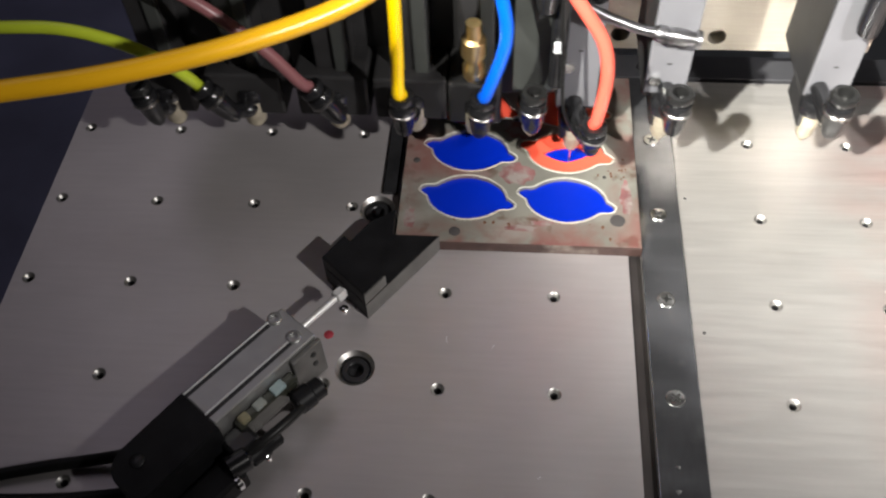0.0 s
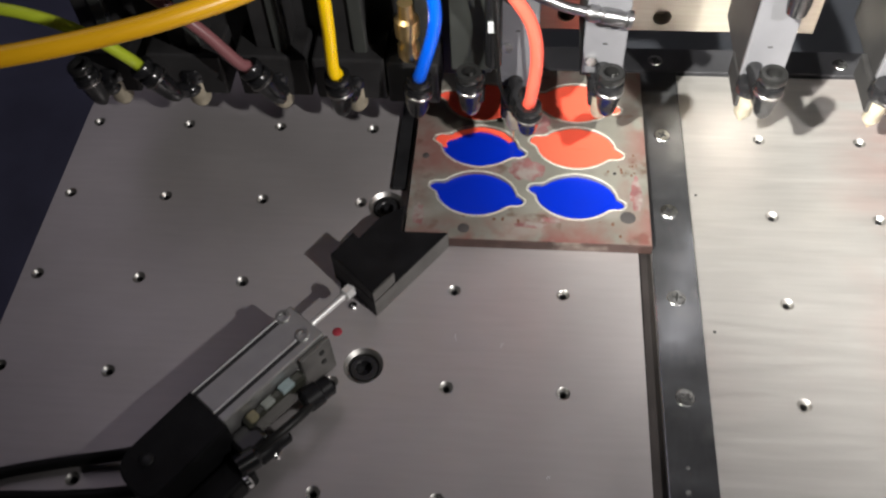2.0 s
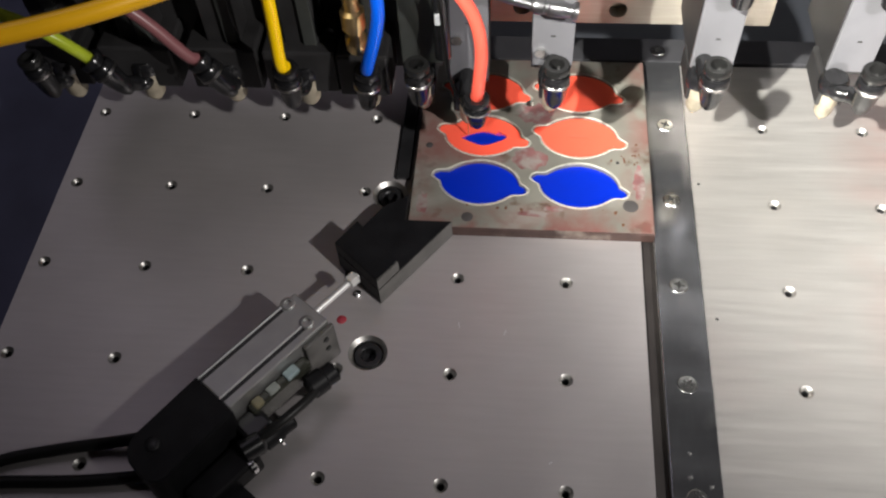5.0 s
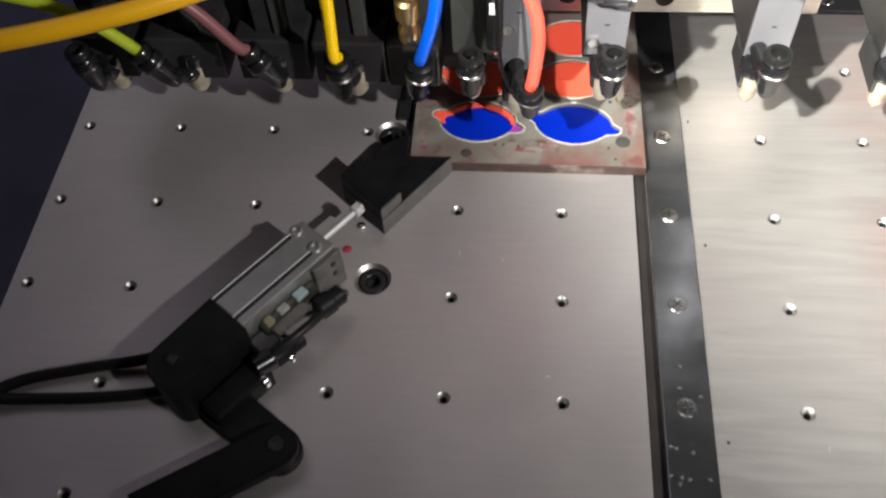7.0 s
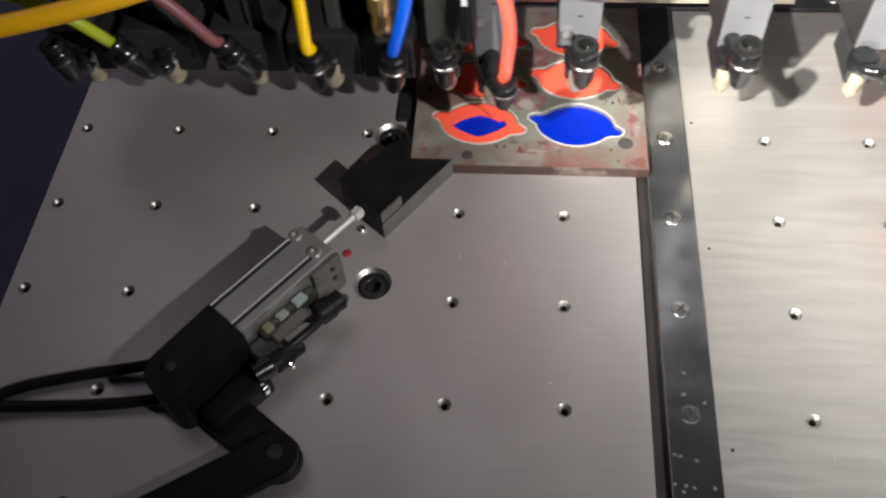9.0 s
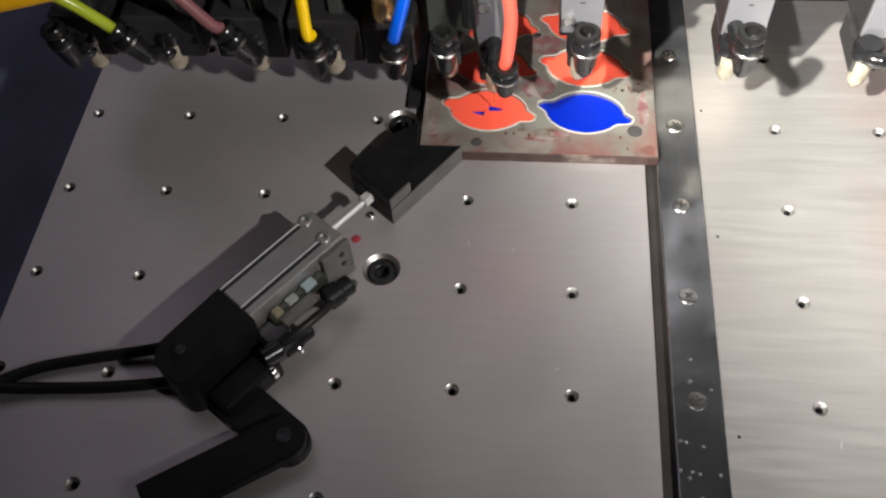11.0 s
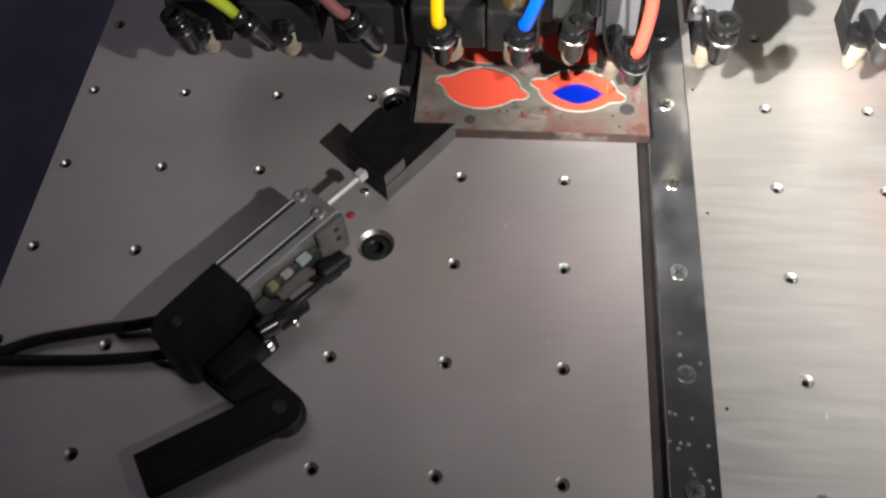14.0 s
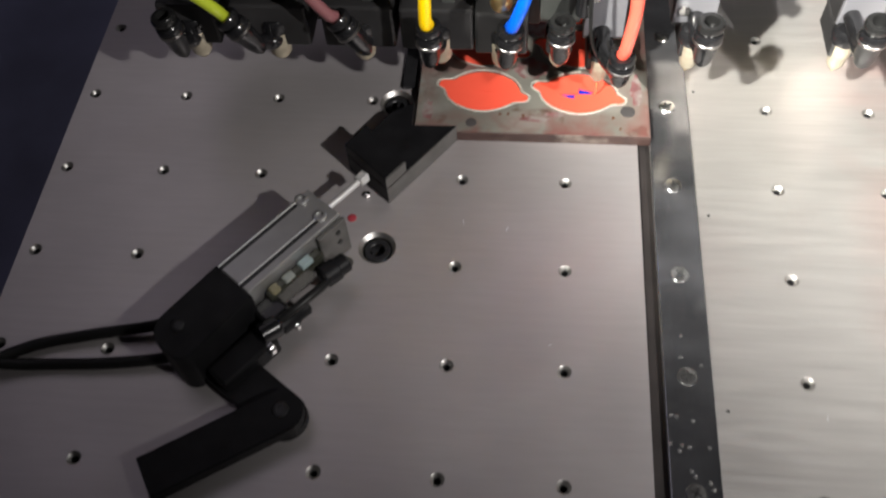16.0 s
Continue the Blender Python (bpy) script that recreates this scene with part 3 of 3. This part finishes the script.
def arm(pts, w, z0, z1):
    (ax, ay), (bx, by) = pts
    d = Vector((bx - ax, by - ay)).normalized()
    n = Vector((-d.y, d.x))
    out = [(ax + n.x * w, ay + n.y * w), (ax - n.x * w, ay - n.y * w)]
    a0 = math.atan2(-n.y, -n.x)
    out += [(bx + w * math.cos(a0 + radians(15 * k)), by + w * math.sin(a0 + radians(15 * k))) for k in range(13)]
    return prism(B(), out, z0, z1, 0.0006)


arms = thing("angled_arm", pose(0, 0, 0), "black angled two-piece arm lying flat on the table", "bracket arm")
RIDES_TABLE.append(arms)
part("short_arm", arm([(-0.1993, -0.1035), (-0.1648, -0.1285)], 0.0096, 0.0003, 0.0060), M["anod"], arms)
part("long_arm", arm([(-0.2141, -0.1605), (-0.1650, -0.1295)], 0.0094, 0.0062, 0.0120), M["anod"], arms)
o = part("pivot_screw", lathe(B(), [(0.0034, 0), (0.0034, 0.0006), (0.0028, 0.0009), (0.0016, 0.0009), (0.0016, 0.0002), (0, 0.0002)], 20, close=False), M["blackox"], arms, smooth=True)
o.location = (-0.1647, -0.1290, 0.0120)
for k, pts in enumerate(([(-0.2205, -0.0915, 0.012), (-0.2330, -0.0915, 0.006), (-0.2600, -0.0960, 0.0035), (-0.2840, -0.1030, 0.0035), (-0.3040, -0.1170, 0.004), (-0.330, -0.140, -0.01)],
                         [(-0.2080, -0.1040, 0.010), (-0.2250, -0.1060, 0.0045), (-0.2500, -0.1090, 0.0035), (-0.2790, -0.1110, 0.0035), (-0.3060, -0.1160, 0.0075), (-0.332, -0.132, -0.008)])):
    o = tagged(part("air_hose", sweep(B(), pts, 0.0026, 12), M["cable"], None, smooth=True), "thin black air hose lying on the table", "hose", "air hoses")
    RIDES_TABLE.append(o)
dab = tagged(part("paint_spot", lathe(B(), [(0.0023, 0.0001), (0.0018, 0.0004), (0, 0.0005)], 14, close=False), M["paintred"], None, smooth=True), "small dried red paint spot on the table", "paint spot")
dab.matrix_basis = pose(-0.1510, -0.0249, 0)
RIDES_TABLE.append(dab)
stud = tagged(part("stud", lathe(B(), [(0.0019, 0.0001), (0.0019, 0.0010), (0.0012, 0.0016), (0, 0.0017)], 16, close=False), M["screw"], None, smooth=True), "small bright stud set in the table beside the clamp", "stud")
stud.matrix_basis = pose(-0.1457, -0.0110, 0)
RIDES_TABLE.append(stud)
for k in range(16):
    rr = random.Random(50 + k)
    o = tagged(part("glue_drop", lathe(B(), [(0.0009, 0), (0.0007, 0.0004), (0, 0.0006)], 10, close=False), M["screw"], None, smooth=True), "tiny clear droplet dried on the guide strip", "droplet", "droplets")
    o.matrix_basis = pose(rr.uniform(-0.0085, 0.008), rr.uniform(-0.150, -0.116) if k < 12 else rr.uniform(-0.1, -0.07), STRIP_TOP)
    RIDES_TABLE.append(o)

for k, (x, y) in enumerate(((0.0165, -0.016), (0.0165, -0.114), (0.0150, 0.062), (-0.1505, 0.052))):
    o = tagged(part("dirt_speck", lathe(B(), [(0.0008, 0.0001), (0.0006, 0.0003), (0, 0.0003)], 7, close=False), M["dark"], None), "tiny black dirt speck on the steel table", "speck", "dirt specks")
    o.matrix_basis = pose(x, y, 0)
    RIDES_TABLE.append(o)

for x, y, a, ln in ((-0.0768, -0.0280, 65, 0.0022), (-0.0975, -0.0250, 100, 0.0030), (-0.0560, -0.0880, 20, 0.0016), (0.0560, -0.1150, 80, 0.0024)):
    o = tagged(part("lint", sweep(B(), [(-ln / 2, 0, 0.0003), (0, 0.0003, 0.0004), (ln / 2, 0, 0.0003)], 0.00016, 6, 4), M["white"], None, smooth=True), "tiny pale fibre of lint on the steel table", "lint", "lint")
    o.matrix_basis = pose(x, y, 0, 0, 0, a)
    RIDES_TABLE.append(o)

# ---- dispensing head ----
head = thing("head_carriage", pose(0, 0, 0), "pale aluminium carriage plate behind the dispensing valves", "machine carriage")
RIDES_HEAD.append(head)


def drilled(x0, x1, z0, z1, y0, y1, holes):
    bm = B()
    fr = [bm.verts.new((x, y0, z)) for x, z in ((x0, z0), (x1, z0), (x1, z1), (x0, z1))]
    edges = [bm.edges.new((fr[k], fr[(k + 1) % 4])) for k in range(4)]
    cs = []
    for x, z, r in holes:
        vs = [bm.verts.new((x + r * math.cos(2 * math.pi * k / 24), y0, z + r * math.sin(2 * math.pi * k / 24))) for k in range(24)]
        edges += [bm.edges.new((vs[k], vs[(k + 1) % 24])) for k in range(24)]
        cs.append(vs)
    bmesh.ops.triangle_fill(bm, use_beauty=True, use_dissolve=False, edges=edges, normal=(0, -1, 0))
    bk = [bm.verts.new((v.co.x, y1, v.co.z)) for v in fr]
    for k in range(4):
        bm.faces.new((fr[k], fr[(k + 1) % 4], bk[(k + 1) % 4], bk[k]))
    bm.faces.new(bk)
    for vs in cs:
        q = [bm.verts.new((v.co.x, y0 + 0.009, v.co.z)) for v in vs]
        for k in range(24):
            bm.faces.new((vs[k], vs[(k + 1) % 24], q[(k + 1) % 24], q[k]))
        bm.faces.new(q)
    return bm


part("plate", drilled(-0.070, 0.088, 0.0125, 0.16, 0.150, 0.162, [(-0.0466, 0.0225, 0.005), (0.0056, 0.0215, 0.005), (0.070, 0.06, 0.005)]), M["carriage"], head)
part("backing", box(B(), -0.297, -0.0705, 0.105, 0.160, 0.045, 0.22, 0.001), M["darkbody"], head, "black valve mounting block")
# no real part: a black sheet in place of the shadow under the valves
part("shade_sheet", box(B(), -0.2945, -0.104, 0.1015, 0.1045, 0.022, 0.20, 0.0008), M["darkbody"], head, "black sheet standing for the shade behind the needle hubs")
part("top_bar", box(B(), -0.299, 0.20, 0.110, 0.149, 0.105, 0.20, 0.001), M["darkbody"], head, "dark upper mounting bar")

# name, tip x, tip y, rim of the fitting, body material, tube
VALVES = [
    ("b", -0.2785, 0.082, (-0.2850, 0.066, 0.056), "darkbody", None),
    ("c", -0.2365, 0.082, (-0.2545, 0.066, 0.056), "darkbody", ("tube_lime", [(-0.2572, 0.062, 0.0655), (-0.2687, 0.060, 0.079), (-0.2867, 0.060, 0.0885), (-0.308, 0.060, 0.094), (-0.335, 0.060, 0.094), (-0.38, 0.062, 0.090)])),
    ("d", -0.1925, 0.082, (-0.2010, 0.067, 0.056), "darkbody", ("tube_mauve", [(-0.2045, 0.065, 0.0605), (-0.2172, 0.065, 0.079), (-0.232, 0.065, 0.095), (-0.2467, 0.066, 0.107), (-0.27, 0.068, 0.12)])),
    ("e", -0.1535, 0.081, (-0.1563, 0.061, 0.058), "darkbody", ("tube_yellow", [(-0.1570, 0.058, 0.0630), (-0.1558, 0.058, 0.090), (-0.1551, 0.058, 0.114), (-0.154, 0.060, 0.15)])),
    ("f", -0.1222, 0.079, (-0.1180, 0.064, 0.055), "darkbody", ("tube_blue", [(-0.1165, 0.059, 0.0610), (-0.1096, 0.058, 0.085), (-0.108, 0.058, 0.100), (-0.1105, 0.059, 0.116), (-0.116, 0.062, 0.140)])),
    ("g", -0.0946, 0.080, (-0.0945, 0.065, 0.058), "grey", None),
    ("h", -0.0729, 0.0872, (-0.0660, 0.0565, 0.0460), "grey", ("tube_red", [(-0.0650, 0.055, 0.0530), (-0.0634, 0.055, 0.076), (-0.0666, 0.055, 0.095), (-0.0760, 0.055, 0.112), (-0.088, 0.056, 0.130)])),
    ("i", -0.0305, 0.080, (-0.0297, 0.057, 0.067), "grey", None),
    ("j", 0.0410, 0.082, (0.0405, 0.055, 0.0705), "grey", None),
    ("k", 0.1030, 0.080, (0.1120, 0.063, 0.062), "grey", None),
    ("l", 0.1720, 0.081, (0.1800, 0.064, 0.062), "grey", None),
]
for nm, tx, ty, rim, body, tube in VALVES:
    v = thing("dispensing_valve", pose(0, 0, 0), {"darkbody": "dark dispensing valve with a cream needle hub", "grey": "grey dispensing valve with a black push-in fitting"}[body] + (
        " and a %s" % tube[0].replace("tube_", "") + " tube" if tube else ", no tube fitted"), "dispensing valve", "row of valves")
    RIDES_HEAD.append(v)
    dz = -0.018 if nm == "h" else 0.0  # the working valve is lowered
    bx = {"h": -0.0722, "i": -0.0310, "j": 0.0455, "k": 0.1094, "l": 0.178}.get(nm, tx)
    w = 0.0100 if body == "grey" else 0.0085
    y0 = 0.0850 if dz == 0 else 0.0930
    bm = B()
    box(bm, bx - w, bx + w, y0 + (0.0026 if body == "grey" else 0), y0 + (0.050 if nm in "ijkl" else 0.022), 0.036 + dz, 0.20, 0.0008)
    part("valve_body", bm, M["darkbody"], v)
    if body == "grey":
        part("face_plate", box(B(), bx - w, bx + w, y0, y0 + 0.0024, 0.040 + dz, 0.20, 0.0006), M["dimgrey" if nm == "g" else "grey"], v, "dim grey face plate" if nm == "g" else "pale grey aluminium face plate")
        if nm != "i":
            kz = 0.0 if nm in "gh" else -0.010
            part("valve_knob", lathe(B(), [(0.0020, 0.092 + kz), (0.0046, 0.0945 + kz), (0.0052, 0.099 + kz), (0.0052, 0.120)], 20, pose(bx + 0.004, y0 - 0.0062, 0)), M["plastic"], v, "black adjusting knob", smooth=True)
    else:
        part("face_plate", box(B(), bx + 0.0015, bx + 0.0080, y0 - 0.0022, y0 - 0.0002, 0.046, 0.20, 0.0006), M["dimgrey"], v, "dim grey-green face plate")
    # holders of b to f are widened to stand for the shadow between hubs too
    wide = {"b": 0.0150, "c": 0.020, "d": 0.019, "e": 0.019, "f": 0.0135}.get(nm, 0.0072 if nm == "h" else 0.0062)
    part("needle_holder", box(B(), tx - wide, tx + (0.0065 if body == "grey" else wide * 0.9), ty - (0.0030 if body == "grey" else 0.0040), y0 + 0.020, (0.0250 if body == "grey" else 0.0262) + dz, (0.0395 if body == "grey" else 0.052) + dz, 0.0014), M["darkbody"], v)
    bm = B()
    lathe(bm, [(0.0070, 0.0345), (0.0070, 0.0395), (0.0055, 0.042)], 20, pose(tx, max(ty, 0.079), dz))
    part("valve_nose", bm, M["plastic"], v, smooth=True)
    bm = B()
    fat = 1.25 if body == "darkbody" else 1.0
    lathe(bm, [(0.0052 * fat, 0.0345), (0.0052 * fat, 0.0260), (0.0047 * fat, 0.0252), (0.0043 * fat, 0.0195), (0.0026 * fat, 0.0162), (0.0011, 0.0152), (0, 0.0152)], 18, pose(tx, ty, dz), close=False)
    hub = part("needle_hub", bm, M["hub"], v, "cream plastic needle hub", smooth=True)
    part("needle", lathe(B(), [(0.0004, 0.0175), (0.0004, 0.0135 if dz == 0 else 0.0050)], 8, pose(tx, ty, dz)), M["brass"], v, "fine brass needle", smooth=True)
    # push-in fitting on an elbow in front of the valve
    top = Vector(rim)
    ln = 0.0165 if dz else 0.0230
    lean = {"b": 0.004, "c": 0.013, "d": 0.012, "f": -0.002}.get(nm, 0.0)
    down = Vector((lean, 0.0, -math.sqrt(ln * ln - lean * lean)))
    m = along(top + down, top)
    bm = B()
    lathe(bm, [(0.0020, -0.0034), (0.0038, -0.0010), (0.0048, 0.003), (0.0058, ln * 0.48), (0.0064, ln * 0.52), (0.0064, ln - 0.0065), (0.0058, ln - 0.0055)], 28, m)
    back_y = y0 + 0.002
    sweep(bm, [top + down * 0.85, (top.x + lean + (tx - top.x - lean) * 0.3, top.y + 0.008, top.z - ln - 0.0005), (tx, (top.y + back_y) / 2, top.z - ln - 0.0015), (tx, back_y, min(top.z - ln, 0.046) + dz * 0.2)], 0.0040, 14)
    f = part("elbow_fitting", bm, M["plastic"], v, "black push-in elbow fitting", smooth=True)
    part("release_ring", lathe(B(), [(0.0046, ln - 0.0065), (0.0046, ln - 0.0040), (0.0061, ln - 0.0036), (0.0063, ln - 0.0012), (0.0057, ln), (0.0036, ln), (0.0033, ln - 0.009), (0, ln - 0.009)], 28, m, close=False), M["plastic" if tube else "collar"], f, "round release ring", smooth=True)
    part("band", lathe(B(), [(0.0060, ln * 0.50), (0.0067, ln * 0.52), (0.0067, ln * 0.57), (0.0062, ln * 0.59)], 28, m, close=False), M["nickel"], f, "bright nickel-plated band", smooth=True)
    if tube:
        part("tube", sweep(B(), [rim] + tube[1], 0.0030, 14), M[tube[0]], v, "soft " + tube[0].replace("tube_", "") + " plastic tube", smooth=True)
    if nm == "g":
        part("side_post", lathe(B(), [(0.0030, 0.046), (0.0042, 0.047), (0.0042, 0.20)], 16, pose(-0.0838, 0.0830, 0)), M["plastic"], v, "black round post", smooth=True)
    if nm == "f":
        o = part("brass_connector", lathe(B(), [(0.0042, 0.060), (0.0052, 0.062), (0.0052, 0.068), (0.0040, 0.0695), (0.0040, 0.073), (0.0058, 0.074), (0.0058, 0.083), (0.0040, 0.0845), (0.0036, 0.092)], 12, pose(-0.1228, 0.0715, 0)), M["brass"], v, "shiny brass connector", smooth=True)
    if body == "grey" and nm in "hijkl":
        part("mark", box(B(), bx - 0.0012, bx + 0.0010, y0 - 0.0003, y0 + 0.001, 0.0585, 0.0592), M["dark"], v)
        if nm in "hi":
            part("clamp_screw", lathe(B(), [(0.0030, 0), (0.0030, 0.003), (0, 0.003)], 6, along((bx - 0.0055, y0 + 0.001, 0.049), (bx - 0.0055, y0 - 0.01, 0.049)), close=False), M["screw"], v)

wire = tagged(part("signal_wire", sweep(B(), [(-0.0842, 0.080, 0.150), (-0.0838, 0.076, 0.100), (-0.0815, 0.074, 0.060), (-0.0800, 0.073, 0.042), (-0.0760, 0.074, 0.028), (-0.0735, 0.082, 0.020)], 0.0009, 8), M["cable"], None, smooth=True), "thin black wire hanging beside the working valve", "wire")
RIDES_HEAD.append(wire)
tag = tagged(part("valve_tag", box(B(), -0.0862, -0.0828, 0.0770, 0.0788, 0.0705, 0.0762, 0.0003), M["white"], None), "small white plastic tag on a black post", "tag")
RIDES_HEAD.append(tag)

pin = thing("air_nozzle", pose(0, 0, 0), "chrome air nozzle on a grey tube across a valve", "air nozzle")
RIDES_HEAD.append(pin)
part("tube", sweep(B(), [(-0.075, 0.079, 0.097), (-0.066, 0.079, 0.0915), (-0.0515, 0.079, 0.085), (-0.040, 0.079, 0.0818)], 0.0024, 10), M["steel"], pin, smooth=True)
part("tip", lathe(B(), [(0.0026, 0), (0.0034, 0.0010), (0.0040, 0.0022), (0.0040, 0.0058), (0.0034, 0.0064), (0.0034, 0.0078), (0.0039, 0.0084), (0.0039, 0.0150), (0.0032, 0.0172), (0.0032, 0.0190), (0.0043, 0.0196), (0.0043, 0.0216), (0.0020, 0.0220), (0.0014, 0.0200)], 20, along((-0.0425, 0.079, 0.0822), (-0.021, 0.079, 0.0782))), M["steel"], pin, smooth=True)

hose = tagged(part("feed_hose", sweep(B(), [(-0.36, -0.045, 0.135), (-0.310, -0.036, 0.140), (-0.2806, -0.0286, 0.140), (-0.2528, -0.0215, 0.140), (-0.2252, -0.0119, 0.140), (-0.1975, 0.0009, 0.140), (-0.1694, 0.019, 0.140), (-0.150, 0.034, 0.145), (-0.12, 0.06, 0.16)], 0.0040, 18), M["tube_orange"], None, smooth=True),
              "thick amber yellow feed hose looping to the valves", "hose")
RIDES_HEAD.append(hose)

# ---- how table and head move ----
# time, table's y, head's x and lift
SAMPLES = [
    (0, -0.0128, 0.0324, -0.0033), (0.5, -0.0216, 0.0420, -0.0015), (1, -0.0198, 0.0340, 0.0), (1.5, -0.0249, -0.0393, 0.0011), (2, -0.0207, -0.0028, -0.0019),
    (2.5, -0.0114, -0.0373, -0.0028), (3, -0.0289, -0.0204, -0.0020), (3.2, -0.0183, -0.0031, -0.0023), (5.5, -0.0179, -0.0159, 0.0007), (6, -0.0173, -0.0268, 0.0001),
    (6.5, 0.0099, -0.0403, 0.0009), (7, 0.0180, -0.0008, 0.0002), (7.5, 0.0226, -0.0409, 0.0005), (8, 0.0068, -0.0189, 0.0006), (8.5, 0.0235, -0.0307, 0.0002),
    (9, 0.0110, -0.0141, -0.0004), (9.2, 0.0234, -0.0113, 0.0018), (11.5, 0.0097, 0.0158, 0.0004), (12, 0.0222, 0.0501, 0.0008), (12.5, 0.0216, 0.0110, -0.0007),
    (13, 0.0130, 0.0436, 0.0008), (13.5, 0.0229, 0.0151, 0.0005), (14, 0.0184, 0.0456, 0.0020), (14.5, 0.0172, 0.0131, 0.0008), (15, 0.0257, 0.0299, 0.0016),
    (15.5, 0.0219, 0.0423, 0.0014), (16, 0.0166, 0.0392, 0.0008),
]


HEAD_SCALE, EYE = 0.945, Vector((-0.0725, -0.25, 0.348))  # the head is drawn a little large; true size about this point
DRAW = [(0, 0.0), (9.4, 0.0), (11.4, 0.006), (12.0, 0.018), (12.6, 0.021), (16.0, 0.021)]
NEEDLE = (-0.0729, 0.0687)  # tip of the working needle with the head at zero
LOOP = 1.05                 # seconds for one clockwise turn round a cavity
WORK = [("middle_right", -1, 1.2), ("middle_left", 1.45, 6.25), ("front_left", 6.42, 11.2), ("front_right", 11.4, 17)]


def turns():
    """The path between the samples: the needle circles the cavity that is being filled."""
    rows = []
    for cavity, t0, t1 in WORK:
        cx, cy = CAVITIES[cavity]
        pts = []
        for t, s, hx, hz in SAMPLES:
            if t0 <= t <= t1:
                x, y = NEEDLE[0] + hx * HEAD_SCALE - cx, NEEDLE[1] - s - cy
                pts.append([t, math.atan2(y / 0.0115, x / 0.020), math.hypot(y / 0.0115, x / 0.020), hz * HEAD_SCALE])
        if t1 < 16:
            pts.append([t1, pts[-1][1] - 2 * math.pi * (t1 - pts[-1][0]) / LOOP, 0.12, pts[-1][3]])
        for a, b in zip(pts, pts[1:]):
            want = a[1] - 2 * math.pi * (b[0] - a[0]) / LOOP
            b[1] += 2 * math.pi * round((want - b[1]) / (2 * math.pi))
        n = round((pts[-1][0] - pts[0][0]) / 0.1)
        for k in range(n + 1):
            t = pts[0][0] + (pts[-1][0] - pts[0][0]) * k / n
            a, b = next((a, b) for a, b in zip(pts, pts[1:]) if t <= b[0] + 1e-6)
            f = (t - a[0]) / (b[0] - a[0])
            ph, r, hz = (a[i] + (b[i] - a[i]) * f for i in (1, 2, 3))
            x, y = 0.020 * r * math.cos(ph), 0.0115 * r * math.sin(ph)
            rows.append((t, NEEDLE[1] - cy - y, cx + x - NEEDLE[0], hz))
    return [r for k, r in enumerate(rows) if k == 0 or frame(r[0]) > frame(rows[k - 1][0])]


def drawn(t):
    for (t0, a), (t1, b) in zip(DRAW, DRAW[1:]):
        if t <= t1:
            return a + (b - a) * max(0.0, (t - t0) / (t1 - t0))
    return DRAW[-1][1]


def motions():
    rows = turns()
    for ob in RIDES_TABLE:
        base = ob.matrix_basis.copy()
        walk(ob, [(t, Matrix.Translation((0, s, 0)) @ base) for t, s, x, z in rows])
    for ob in RIDES_HEAD:
        ob.scale = (HEAD_SCALE,) * 3
        pull = 1.0 if ob is hose else 0.0  # the hose is drawn back as the head moves on
        walk(ob, [(t, Matrix.Translation(EYE * (1 - HEAD_SCALE) + Vector((x, pull * drawn(t), z)))) for t, s, x, z in rows])
    low, high = pose(0, 0, LIQUID - 0.0006), pose(0, 0, RED_LEVEL)
    for ob, t in PIECES:
        if t < 0.05:
            ob.matrix_basis = high
        elif t > 15.95:
            ob.matrix_basis = low
        else:
            walk(ob, [(0, low), (max(t - 0.05, 0.02), low), (t + 0.05, high), (16, high)])


motions()
